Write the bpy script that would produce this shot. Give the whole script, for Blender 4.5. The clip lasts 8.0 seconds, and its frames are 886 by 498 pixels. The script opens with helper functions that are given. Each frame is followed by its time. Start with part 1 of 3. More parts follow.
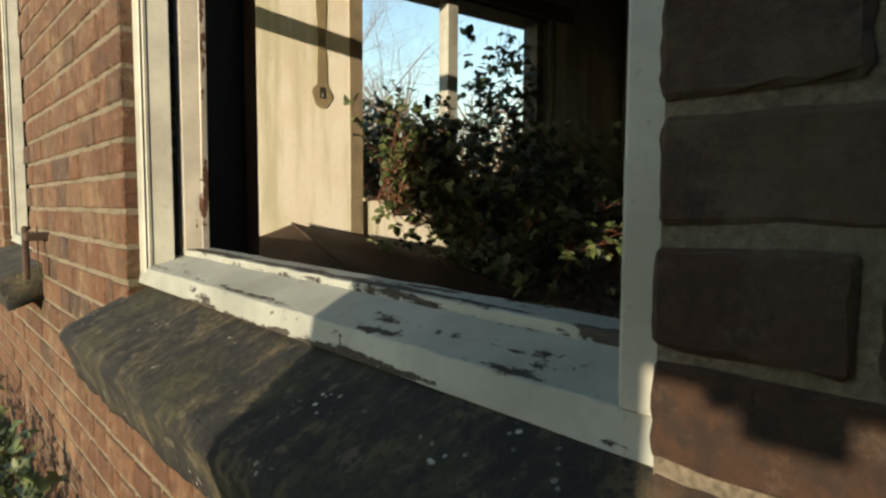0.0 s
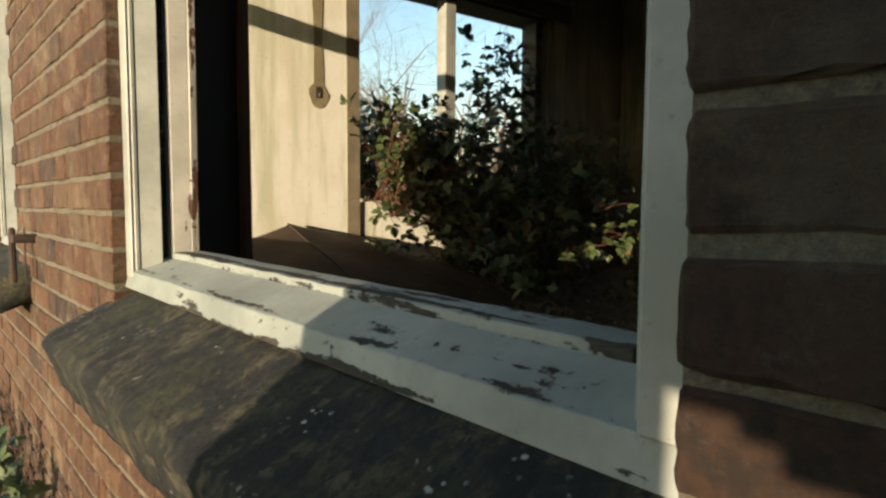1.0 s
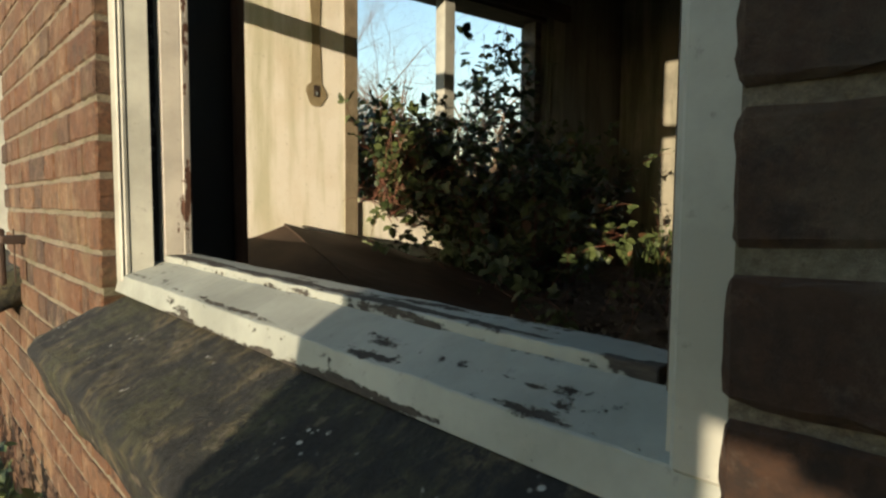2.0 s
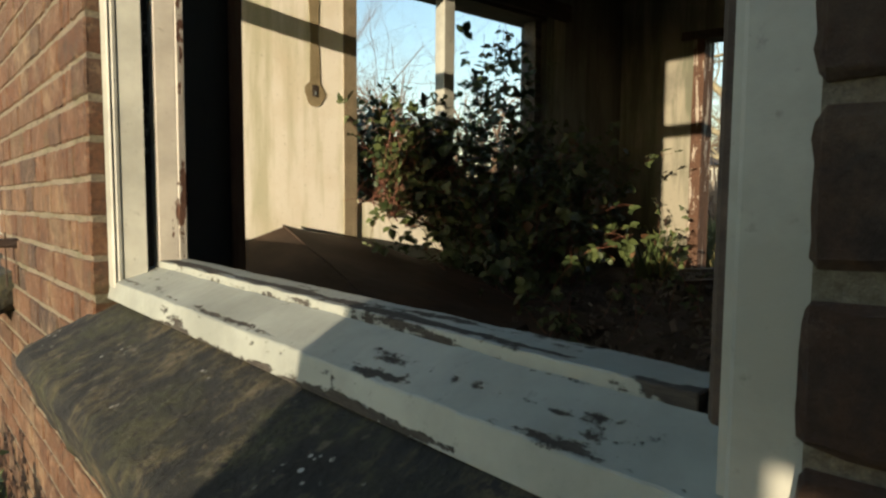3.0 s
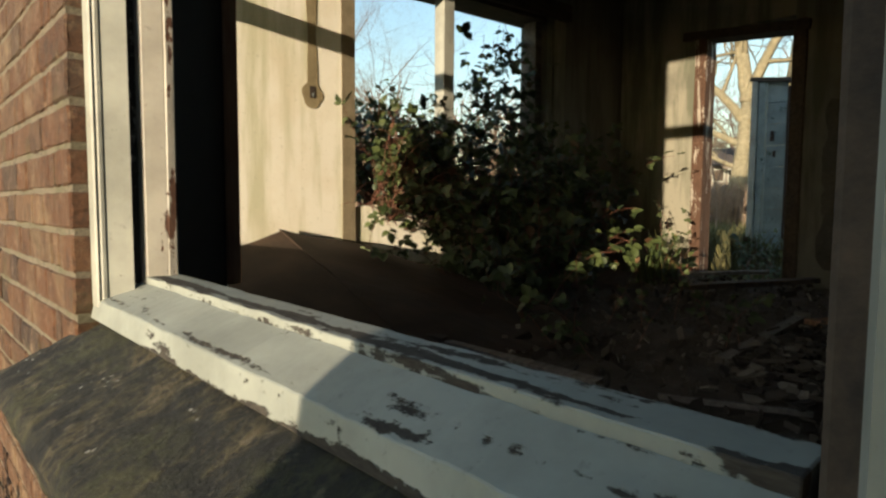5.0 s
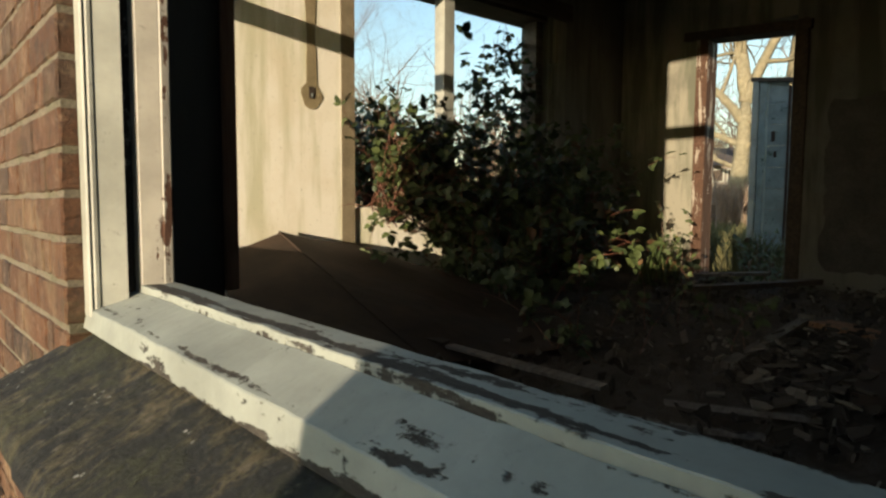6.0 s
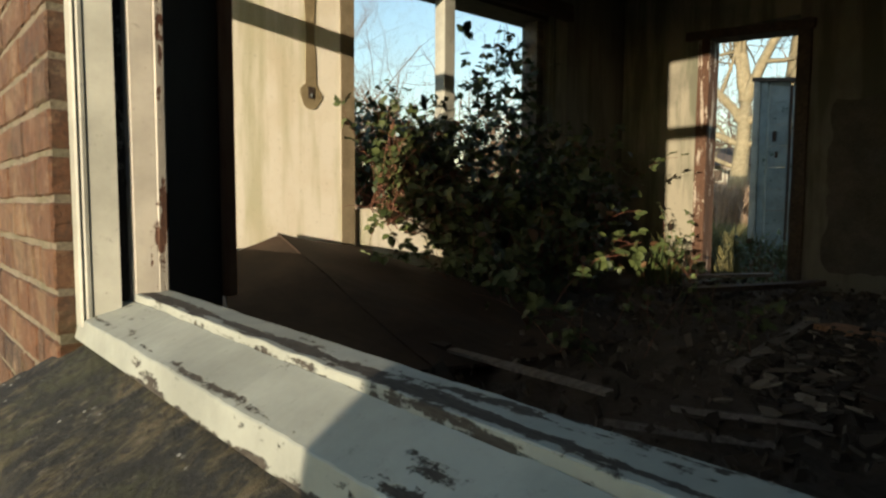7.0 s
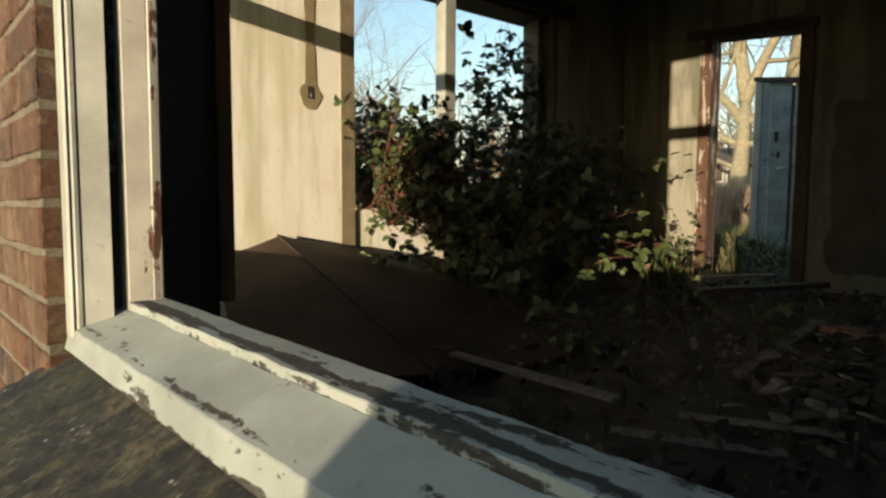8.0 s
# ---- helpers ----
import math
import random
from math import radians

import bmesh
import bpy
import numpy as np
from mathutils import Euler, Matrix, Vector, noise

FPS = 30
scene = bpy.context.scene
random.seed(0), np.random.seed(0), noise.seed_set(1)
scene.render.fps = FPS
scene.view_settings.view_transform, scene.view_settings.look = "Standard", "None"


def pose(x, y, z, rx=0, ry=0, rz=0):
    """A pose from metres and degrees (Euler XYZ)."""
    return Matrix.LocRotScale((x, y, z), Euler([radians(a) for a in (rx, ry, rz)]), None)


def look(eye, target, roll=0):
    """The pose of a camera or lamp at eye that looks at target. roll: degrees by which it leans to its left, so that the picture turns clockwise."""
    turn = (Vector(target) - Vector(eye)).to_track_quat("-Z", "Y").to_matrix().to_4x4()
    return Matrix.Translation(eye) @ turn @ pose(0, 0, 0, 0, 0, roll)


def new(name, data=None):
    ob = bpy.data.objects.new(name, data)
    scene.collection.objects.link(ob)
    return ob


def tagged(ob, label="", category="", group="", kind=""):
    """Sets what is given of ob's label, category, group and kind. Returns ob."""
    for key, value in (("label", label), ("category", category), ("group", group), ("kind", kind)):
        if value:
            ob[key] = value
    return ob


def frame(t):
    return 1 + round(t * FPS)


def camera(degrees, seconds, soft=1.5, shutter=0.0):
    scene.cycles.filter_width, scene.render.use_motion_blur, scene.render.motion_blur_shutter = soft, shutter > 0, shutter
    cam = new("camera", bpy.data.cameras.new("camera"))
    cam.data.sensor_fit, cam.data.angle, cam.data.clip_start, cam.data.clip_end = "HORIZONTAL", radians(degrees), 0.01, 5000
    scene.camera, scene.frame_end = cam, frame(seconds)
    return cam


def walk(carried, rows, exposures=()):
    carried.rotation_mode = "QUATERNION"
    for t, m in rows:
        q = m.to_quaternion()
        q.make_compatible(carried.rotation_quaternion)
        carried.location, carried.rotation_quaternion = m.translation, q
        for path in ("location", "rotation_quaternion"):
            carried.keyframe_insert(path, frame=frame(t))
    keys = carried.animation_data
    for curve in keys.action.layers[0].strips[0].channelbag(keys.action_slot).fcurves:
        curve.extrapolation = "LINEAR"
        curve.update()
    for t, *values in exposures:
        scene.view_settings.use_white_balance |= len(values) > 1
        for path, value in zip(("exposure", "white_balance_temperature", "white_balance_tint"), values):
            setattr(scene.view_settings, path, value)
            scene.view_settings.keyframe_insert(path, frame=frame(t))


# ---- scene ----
cam = camera(74.1, 8.0, soft=2.4)
METRES, EYE, TILT, LEAN, TURN = 0.336, 0.92, 0.0, 0.0, -42.9
ROWS = [
    (0.0, 0.0, 0.0, 0.0, 0.02, -4.21, -0.33),
    (0.5, -0.0003, 0.0641, 0.0024, -0.08, -4.18, -0.34),
    (1.0, -0.0018, 0.1249, 0.0077, -0.2, -4.17, -0.34),
    (1.5, -0.0103, 0.1833, 0.0148, -0.33, -4.2, -0.42),
    (3.0, -0.0604, 0.3679, 0.0397, -0.59, -4.22, -0.39),
    (3.5, -0.0763, 0.4292, 0.0538, -0.67, -4.19, -0.36),
    (4.0, -0.0914, 0.4905, 0.069, -0.76, -4.19, -0.36),
    (4.5, -0.1099, 0.5488, 0.0844, -0.84, -4.17, -0.36),
    (6.0, -0.1596, 0.7146, 0.126, -1.03, -4.15, -0.32),
    (6.5, -0.1767, 0.7693, 0.1419, -1.08, -4.14, -0.3),
    (7.0, -0.1903, 0.8293, 0.1522, -1.12, -4.16, -0.3),
    (7.5, -0.2065, 0.8902, 0.1618, -1.15, -4.16, -0.29),
    (8.0, -0.2232, 0.9532, 0.1713, -1.19, -4.16, -0.28),
]
walk(cam, [(t, pose(0, 0, EYE, TILT, LEAN, TURN) @ pose(METRES * x, METRES * y, METRES * z, 90 + pitch, roll, yaw)) for t, x, y, z, yaw, pitch, roll in ROWS],
     exposures=[(0.0, 0.84, 6000, 3), (8.0, 0.78, 6000, 3)])

# ---- world, sun and sky ----
SUN = Vector((-0.954, -0.298, 0.081)).normalized()
world = bpy.data.worlds.new("sky")
world.use_nodes = True
scene.world = world
wn = world.node_tree.nodes
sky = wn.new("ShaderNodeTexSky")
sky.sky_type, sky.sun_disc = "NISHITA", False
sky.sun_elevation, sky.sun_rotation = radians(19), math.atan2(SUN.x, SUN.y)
sky.air_density, sky.dust_density, sky.ozone_density = 1.5, 1.2, 1.0
wn["Background"].inputs["Strength"].default_value = 0.12
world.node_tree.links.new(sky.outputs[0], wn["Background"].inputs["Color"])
sun = new("sun", bpy.data.lights.new("sun", "SUN"))
sun.data.energy, sun.data.angle, sun.data.color = 5.0, radians(0.5), (1.0, 0.735, 0.48)
sun.matrix_world = look(SUN * 30, (0, 0, 0))


# ---- materials ----
def material(name, rough=0.8, metal=0.0):
    m = bpy.data.materials.new(name)
    m.use_nodes = True
    b = m.node_tree.nodes["Principled BSDF"]
    b.inputs["Roughness"].default_value, b.inputs["Metallic"].default_value = rough, metal
    return m, m.node_tree, b


def node(nt, kind, **values):
    n = nt.nodes.new(kind)
    for k, v in values.items():
        n.inputs[k.replace("_", " ")].default_value = v
    return n


def coords(nt, stretch=(1, 1, 1), use="Object"):
    if use == "World":
        src = nt.nodes.new("ShaderNodeNewGeometry").outputs["Position"]
    else:
        src = nt.nodes.new("ShaderNodeTexCoord").outputs["Object"]
    mp = nt.nodes.new("ShaderNodeMapping")
    mp.inputs["Scale"].default_value = stretch
    nt.links.new(src, mp.inputs["Vector"])
    return mp.outputs[0]


def noise_at(nt, vec, scale, detail=6.0, rough=0.6):
    n = node(nt, "ShaderNodeTexNoise", Scale=scale, Detail=detail, Roughness=rough)
    nt.links.new(vec, n.inputs["Vector"])
    return n.outputs["Fac"]


def ramp(nt, fac, *stops):
    r = nt.nodes.new("ShaderNodeValToRGB")
    e = r.color_ramp.elements
    while len(e) < len(stops):
        e.new(0.5)
    for k, (p, c) in enumerate(stops):
        e[k].position, e[k].color = p, (*c, 1) if len(c) == 3 else c
    nt.links.new(fac, r.inputs["Fac"])
    return r.outputs["Color"]


def grey(v):
    return (v, v, v)


def mix(nt, fac, a, b, blend="MIX"):
    n = nt.nodes.new("ShaderNodeMix")
    n.data_type, n.blend_type = "RGBA", blend
    for sock, v in ((n.inputs[0], fac), (n.inputs[6], a), (n.inputs[7], b)):
        if isinstance(v, (int, float)):
            sock.default_value = v
        elif isinstance(v, tuple):
            sock.default_value = (*v, 1)
        else:
            nt.links.new(v, sock)
    return n.outputs[2]


def bump(nt, b, height, strength=0.4, dist=0.004):
    n = node(nt, "ShaderNodeBump", Strength=strength, Distance=dist)
    nt.links.new(height, n.inputs["Height"])
    nt.links.new(n.outputs[0], b.inputs["Normal"])


def plug(nt, b, colour, name="Base Color"):
    nt.links.new(colour, b.inputs[name])


def brick_material(name, tone):
    m, nt, b = material(name, 0.9)
    v = coords(nt, use="World")
    info = nt.nodes.new("ShaderNodeObjectInfo").outputs["Random"]
    base = ramp(nt, info, (0.0, (0.052, 0.027, 0.014)), (0.2, (0.098, 0.050, 0.024)), (0.4, (0.066, 0.033, 0.017)), (0.6, (0.112, 0.064, 0.033)), (0.8, (0.034, 0.023, 0.018)), (1.0, (0.120, 0.076, 0.042)))
    grain, big, patch = noise_at(nt, v, 110, 8, 0.75), noise_at(nt, v, 11, 6, 0.65), noise_at(nt, v, 34, 7, 0.7)
    c = mix(nt, 0.75, base, ramp(nt, grain, (0.30, (0.35, 0.33, 0.32)), (0.52, (1, 1, 1)), (0.75, (1.5, 1.4, 1.25))), "MULTIPLY")
    c = mix(nt, ramp(nt, patch, (0.36, grey(0.75)), (0.50, grey(0))), c, (0.030, 0.022, 0.016))
    c = mix(nt, ramp(nt, big, (0.50, grey(0)), (0.68, grey(0.65))), c, (0.105, 0.070, 0.042))
    lime = noise_at(nt, v, 18, 9, 0.78)
    c = mix(nt, ramp(nt, lime, (0.53, grey(0)), (0.70, grey(0.60))), c, (0.27, 0.22, 0.155))
    wash = noise_at(nt, v, 2.6, 9, 0.72)
    c = mix(nt, ramp(nt, wash, (0.52, grey(0)), (0.66, grey(0.60))), c, (0.23, 0.195, 0.125))
    moss = noise_at(nt, v, 6, 9, 0.7)
    c = mix(nt, ramp(nt, moss, (0.57, grey(0)), (0.68, grey(0.55))), c, (0.060, 0.062, 0.026))
    c = mix(nt, 1.0, c, tone, "MULTIPLY")
    plug(nt, b, c)
    bump(nt, b, mix(nt, 0.4, grain, big), 1.0, 0.006)
    return m


def mortar_material():
    m, nt, b = material("weathered lime mortar", 0.95)
    v = coords(nt, use="World")
    g, big = noise_at(nt, v, 160, 6, 0.7), noise_at(nt, v, 6, 4)
    c = ramp(nt, g, (0.3, (0.075, 0.066, 0.049)), (0.6, (0.175, 0.152, 0.113)), (0.8, (0.28, 0.24, 0.18)))
    c = mix(nt, ramp(nt, big, (0.5, grey(0)), (0.72, grey(0.7))), c, (0.085, 0.086, 0.045))
    c = mix(nt, ramp(nt, noise_at(nt, v, 26, 8, 0.7), (0.36, grey(0.6)), (0.46, grey(0))), c, (0.045, 0.034, 0.024))
    plug(nt, b, c)
    bump(nt, b, g, 0.8, 0.005)
    return m


def stone_material():
    m, nt, b = material("dark lichened sandstone", 0.92)
    v, w = coords(nt, (1.2, 2.4, 1.6)), coords(nt)
    streak, big, fine = noise_at(nt, v, 9, 12, 0.70), noise_at(nt, w, 7, 8, 0.66), noise_at(nt, w, 70, 8, 0.72)
    c = ramp(nt, streak, (0.42, (0.006, 0.007, 0.008)), (0.49, (0.015, 0.017, 0.016)), (0.54, (0.038, 0.035, 0.021)), (0.62, (0.082, 0.070, 0.041)))
    c = mix(nt, ramp(nt, big, (0.50, grey(0)), (0.62, grey(0.75))), c, (0.036, 0.040, 0.018))
    c = mix(nt, ramp(nt, fine, (0.40, grey(0.95)), (0.50, grey(0))), c, (0.010, 0.011, 0.013))
    c = mix(nt, ramp(nt, noise_at(nt, w, 34, 6, 0.6), (0.60, grey(0)), (0.68, grey(0.6))), c, (0.12, 0.105, 0.075))
    spots = node(nt, "ShaderNodeTexVoronoi", Scale=75.0, Randomness=1.0)
    nt.links.new(w, spots.inputs["Vector"])
    mask = mix(nt, 1.0, ramp(nt, spots.outputs["Distance"], (0.16, grey(1)), (0.28, grey(0))), ramp(nt, noise_at(nt, w, 8, 5, 0.7), (0.57, grey(0)), (0.63, grey(1))), "MULTIPLY")
    c = mix(nt, mask, c, (0.40, 0.41, 0.39))
    plug(nt, b, c)
    bump(nt, b, mix(nt, 0.5, streak, fine), 1.0, 0.016)
    return m


def paint_material(name, colour, bare, stretch, peel, dirt=0.7, rough=0.55, worn=()):
    """Old paint that has flaked along the grain down to grey wood. peel: the share that is bare."""
    m, nt, b = material(name, rough)
    v, w = coords(nt, stretch, "World"), coords(nt, use="World")
    flake, edge, soil, grain = noise_at(nt, v, 5, 9, 0.62), noise_at(nt, w, 60, 6, 0.7), noise_at(nt, w, 5, 6, 0.65), noise_at(nt, v, 60, 5, 0.6)
    height = mix(nt, 0.26, flake, edge)
    # arrises and seams where the paint wears first: axis, place, half width, strength
    for axis, place, half, strength in worn:
        split = nt.nodes.new("ShaderNodeSeparateXYZ")
        nt.links.new(w, split.inputs[0])
        last = split.outputs[axis]
        for how, one, two in (("SUBTRACT", place, 0), ("ABSOLUTE", 0, 0), ("MULTIPLY_ADD", -1 / half, 1), ("MAXIMUM", 0, 0), ("MULTIPLY", -strength, 0)):
            step = nt.nodes.new("ShaderNodeMath")
            step.operation = how
            step.inputs[1].default_value, step.inputs[2].default_value = one, two
            nt.links.new(last, step.inputs[0])
            last = step.outputs[0]
        cut = nt.nodes.new("ShaderNodeMath")
        nt.links.new(last, cut.inputs[0])
        nt.links.new(height, cut.inputs[1])
        height = cut.outputs[0]
    mask = ramp(nt, height, (peel - 0.012, grey(1)), (peel + 0.012, grey(0)))
    c = mix(nt, ramp(nt, soil, (0.36, grey(dirt)), (0.60, grey(0))), colour, tuple(x * 0.55 for x in colour))
    c = mix(nt, ramp(nt, edge, (0.28, grey(0.6)), (0.39, grey(0))), c, tuple(x * 0.35 for x in colour))
    wood = ramp(nt, grain, (0.3, tuple(x * 0.35 for x in bare)), (0.65, bare))
    c = mix(nt, mask, c, wood)
    plug(nt, b, c)
    plug(nt, b, ramp(nt, height, (peel - 0.02, grey(0.95)), (peel + 0.02, grey(rough))), "Roughness")
    bump(nt, b, mix(nt, 0.25, ramp(nt, height, (peel - 0.012, grey(0)), (peel + 0.012, grey(1))), edge), 0.7, 0.003)
    return m


def plaster_material(name, colour, stain, amount, damp):
    m, nt, b = material(name, 0.9)
    w, v = coords(nt, use="World"), coords(nt, (3.0, 3.0, 0.35), "World")
    big, run, fine = noise_at(nt, w, 1.7, 6, 0.6), noise_at(nt, v, 2.0, 7, 0.6), noise_at(nt, w, 40, 8, 0.7)
    c = mix(nt, ramp(nt, run, (0.47, grey(0)), (0.62, grey(amount))), colour, stain)
    c = mix(nt, ramp(nt, big, (0.5, grey(0)), (0.7, grey(amount))), c, damp)
    c = mix(nt, ramp(nt, fine, (0.28, grey(0.55)), (0.42, grey(0))), c, tuple(x * 0.5 for x in stain))
    plug(nt, b, c)
    bump(nt, b, mix(nt, 0.5, fine, big), 0.35, 0.006)
    return m


def wood_material(name, dark, light, stretch, rough=0.8):
    m, nt, b = material(name, rough)
    v, w = coords(nt, stretch), coords(nt)
    grain, big = noise_at(nt, v, 4, 8, 0.65), noise_at(nt, w, 3, 4)
    c = ramp(nt, grain, (0.3, dark), (0.7, light))
    c = mix(nt, ramp(nt, big, (0.45, grey(0)), (0.7, grey(0.6))), c, dark)
    plug(nt, b, c)
    bump(nt, b, grain, 0.6, 0.004)
    return m


def mottled(name, a, c2, scale, rough=0.9, relief=0.02):
    m, nt, b = material(name, rough)
    w = coords(nt, use="World")
    n1, n2 = noise_at(nt, w, scale, 8, 0.65), noise_at(nt, w, scale * 9, 6, 0.7)
    plug(nt, b, ramp(nt, mix(nt, 0.4, n1, n2), (0.35, a), (0.65, c2)))
    bump(nt, b, n2, 0.7, relief)
    return m


def leaf_material(name, a, c2, dead, share):
    m, nt, b = material(name, 0.55)
    isl = nt.nodes.new("ShaderNodeNewGeometry").outputs["Random Per Island"]
    c = ramp(nt, isl, (0.0, a), (1 - share - 0.02, c2), (1 - share, dead), (1.0, tuple(x * 0.6 for x in dead)))
    plug(nt, b, c)
    return m


# second brick: same material at half tone, laid right of the near window
BRICK, BRICK_DARK = brick_material("old red brick", (0.95, 0.84, 0.80)), brick_material("half-tone red brick", (0.50, 0.48, 0.50))
MORTAR, STONE = mortar_material(), stone_material()
PAINT_SILL = paint_material("flaking white sill paint", (0.290, 0.315, 0.290), (0.050, 0.045, 0.038), (4.6, 1.05, 4.6), 0.385, worn=((0, 0.385, 0.013, 0.115), (2, 0.748, 0.010, 0.13), (0, 0.449, 0.006, 0.05)))
PAINT_STRIP = paint_material("worn grey sash rest", (0.288, 0.313, 0.288), (0.056, 0.050, 0.043), (6, 0.9, 6), 0.405, worn=((0, 0.466, 0.017, 0.17), (0, 0.451, 0.005, 0.05)))
PAINT_JAMB = paint_material("weathered white frame paint", (0.365, 0.378, 0.340), (0.13, 0.10, 0.07), (5, 5, 0.6), 0.36)
PAINT_LINING = paint_material("frame paint flaking off one edge", (0.40, 0.385, 0.34), (0.11, 0.055, 0.035), (6, 6, 1.6), 0.36, worn=((0, 0.490, 0.022, 0.15),))
PAINT_CHANNEL = paint_material("dark flaking sash channel paint", (0.17, 0.16, 0.14), (0.022, 0.018, 0.015), (9, 9, 1.2), 0.54)
PAINT_BARE = paint_material("badly peeled frame paint", (0.42, 0.38, 0.32), (0.11, 0.06, 0.038), (3.5, 3.5, 0.5), 0.55)
PAINT_BLUE = paint_material("pale blue-white door paint", (0.22, 0.27, 0.285), (0.08, 0.12, 0.10), (1.4, 1.4, 1.4), 0.40)
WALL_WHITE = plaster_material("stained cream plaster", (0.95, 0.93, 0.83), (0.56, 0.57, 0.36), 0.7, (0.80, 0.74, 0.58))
# next two: stained plaster, its tone lowered to carry the room's shade
WALL_SHADED = plaster_material("stained plaster darkened for room shade", (0.25, 0.24, 0.19), (0.09, 0.10, 0.068), 0.8, (0.10, 0.098, 0.08))
WALL_SHADED_DEEP = plaster_material("stained plaster darkened for deep shade", (0.15, 0.146, 0.124), (0.06, 0.066, 0.047), 0.8, (0.09, 0.087, 0.07))
PATCH = mottled("bare grey render", (0.045, 0.043, 0.039), (0.105, 0.098, 0.085), 5)
CHASE = mottled("raw cement in a chase", (0.22, 0.18, 0.10), (0.36, 0.30, 0.18), 9, 0.95, 0.006)
CEIL = mottled("sooty ceiling plaster", (0.10, 0.095, 0.085), (0.2, 0.185, 0.16), 3)
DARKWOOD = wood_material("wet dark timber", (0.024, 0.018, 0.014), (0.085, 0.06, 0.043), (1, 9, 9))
BROWNWOOD = wood_material("brown bare timber", (0.16, 0.075, 0.035), (0.42, 0.23, 0.12), (8, 8, 0.6))
BOARD = wood_material("rain-stained brown hardboard", (0.022, 0.014, 0.009), (0.060, 0.036, 0.022), (1.2, 1.2, 1.2))
GREYWOOD = wood_material("weathered grey plank", (0.09, 0.075, 0.065), (0.28, 0.255, 0.22), (1, 12, 12))
RUST = mottled("rusty iron", (0.018, 0.012, 0.010), (0.065, 0.036, 0.022), 40, 0.8, 0.003)
SOIL = mottled("dark litter and rubble", (0.034, 0.027, 0.020), (0.125, 0.105, 0.083), 6, 0.95, 0.03)
TURF = mottled("rough winter grass", (0.05, 0.06, 0.02), (0.16, 0.14, 0.06), 2.5, 0.95, 0.03)
BARK = mottled("pale beech bark", (0.13, 0.118, 0.075), (0.28, 0.25, 0.17), 7, 0.9, 0.02)
TWIG = mottled("bare brown twigs", (0.12, 0.085, 0.06), (0.24, 0.18, 0.13), 5)
STEM = mottled("red bramble stems", (0.085, 0.033, 0.021), (0.19, 0.08, 0.047), 12, 0.6, 0.002)
LEAF = leaf_material("bramble leaf", (0.026, 0.043, 0.014), (0.085, 0.112, 0.036), (0.12, 0.065, 0.03), 0.04)
IVY = leaf_material("ivy leaf", (0.02, 0.035, 0.012), (0.05, 0.075, 0.02), (0.11, 0.06, 0.03), 0.05)
WEED = leaf_material("fresh weed leaf", (0.036, 0.060, 0.018), (0.080, 0.108, 0.034), (0.17, 0.14, 0.045), 0.06)
EDGE = mottled("raw grey-brown render", (0.17, 0.14, 0.09), (0.32, 0.27, 0.18), 7, 0.95, 0.008)
# near-black tone stands in for the shade inside the window splay
REVEAL_SHADE = mottled("reveal boards with shade in their colour", (0.012, 0.010, 0.010), (0.026, 0.022, 0.019), 12, 0.9, 0.002)
SLATE = mottled("grey slate roof", (0.05, 0.045, 0.045), (0.12, 0.10, 0.09), 4)


# ---- building helpers ----
def box(bm, lo, hi, bevel=0.0, seg=1):
    m = Matrix.LocRotScale([(a + b) / 2 for a, b in zip(lo, hi)], None, [abs(b - a) for a, b in zip(lo, hi)])
    made = bmesh.ops.create_cube(bm, size=1, matrix=m)
    if bevel:
        edges = list({e for v in made["verts"] for e in v.link_edges})
        bmesh.ops.bevel(bm, geom=edges, offset=bevel, segments=seg, affect="EDGES")
    return made


def boxes(*spans, bevel=0.0):
    bm = bmesh.new()
    for lo, hi in spans:
        box(bm, lo, hi, bevel)
    return bm


def part(name, bm, mat, parent=None, label="", smooth=False):
    me = bpy.data.meshes.new(name)
    bm.to_mesh(me)
    bm.free()
    me.materials.append(mat)
    if smooth:
        for p in me.polygons:
            p.use_smooth = True
    ob = new(name, me)
    if parent:
        ob.parent = parent
    if label:
        ob["label"] = label
    return ob


def rough_up(bm, size, scale, cuts=0, axis=None):
    """Wear: subdivide, then push the vertices about by a noise."""
    if cuts:
        bmesh.ops.subdivide_edges(bm, edges=bm.edges[:], cuts=cuts, use_grid_fill=True)
    for v in bm.verts:
        d = noise.noise_vector(v.co * scale) * size
        if axis is not None:
            d = Vector([d[k] if k in axis else 0 for k in range(3)])
        v.co += d


def board(bm, a, b, width, thick, up=(0, 0, 1), bevel=0.002):
    """A board from a to b."""
    a, b = Vector(a), Vector(b)
    x = (b - a).normalized()
    y = Vector(up).cross(x).normalized()
    z = x.cross(y)
    m = Matrix((x, y, z)).transposed().to_4x4()
    m.translation = (a + b) / 2
    made = bmesh.ops.create_cube(bm, size=1, matrix=m @ Matrix.Diagonal(((b - a).length, width, thick, 1)))
    if bevel:
        bmesh.ops.bevel(bm, geom=list({e for v in made["verts"] for e in v.link_edges}), offset=bevel, segments=1, affect="EDGES")


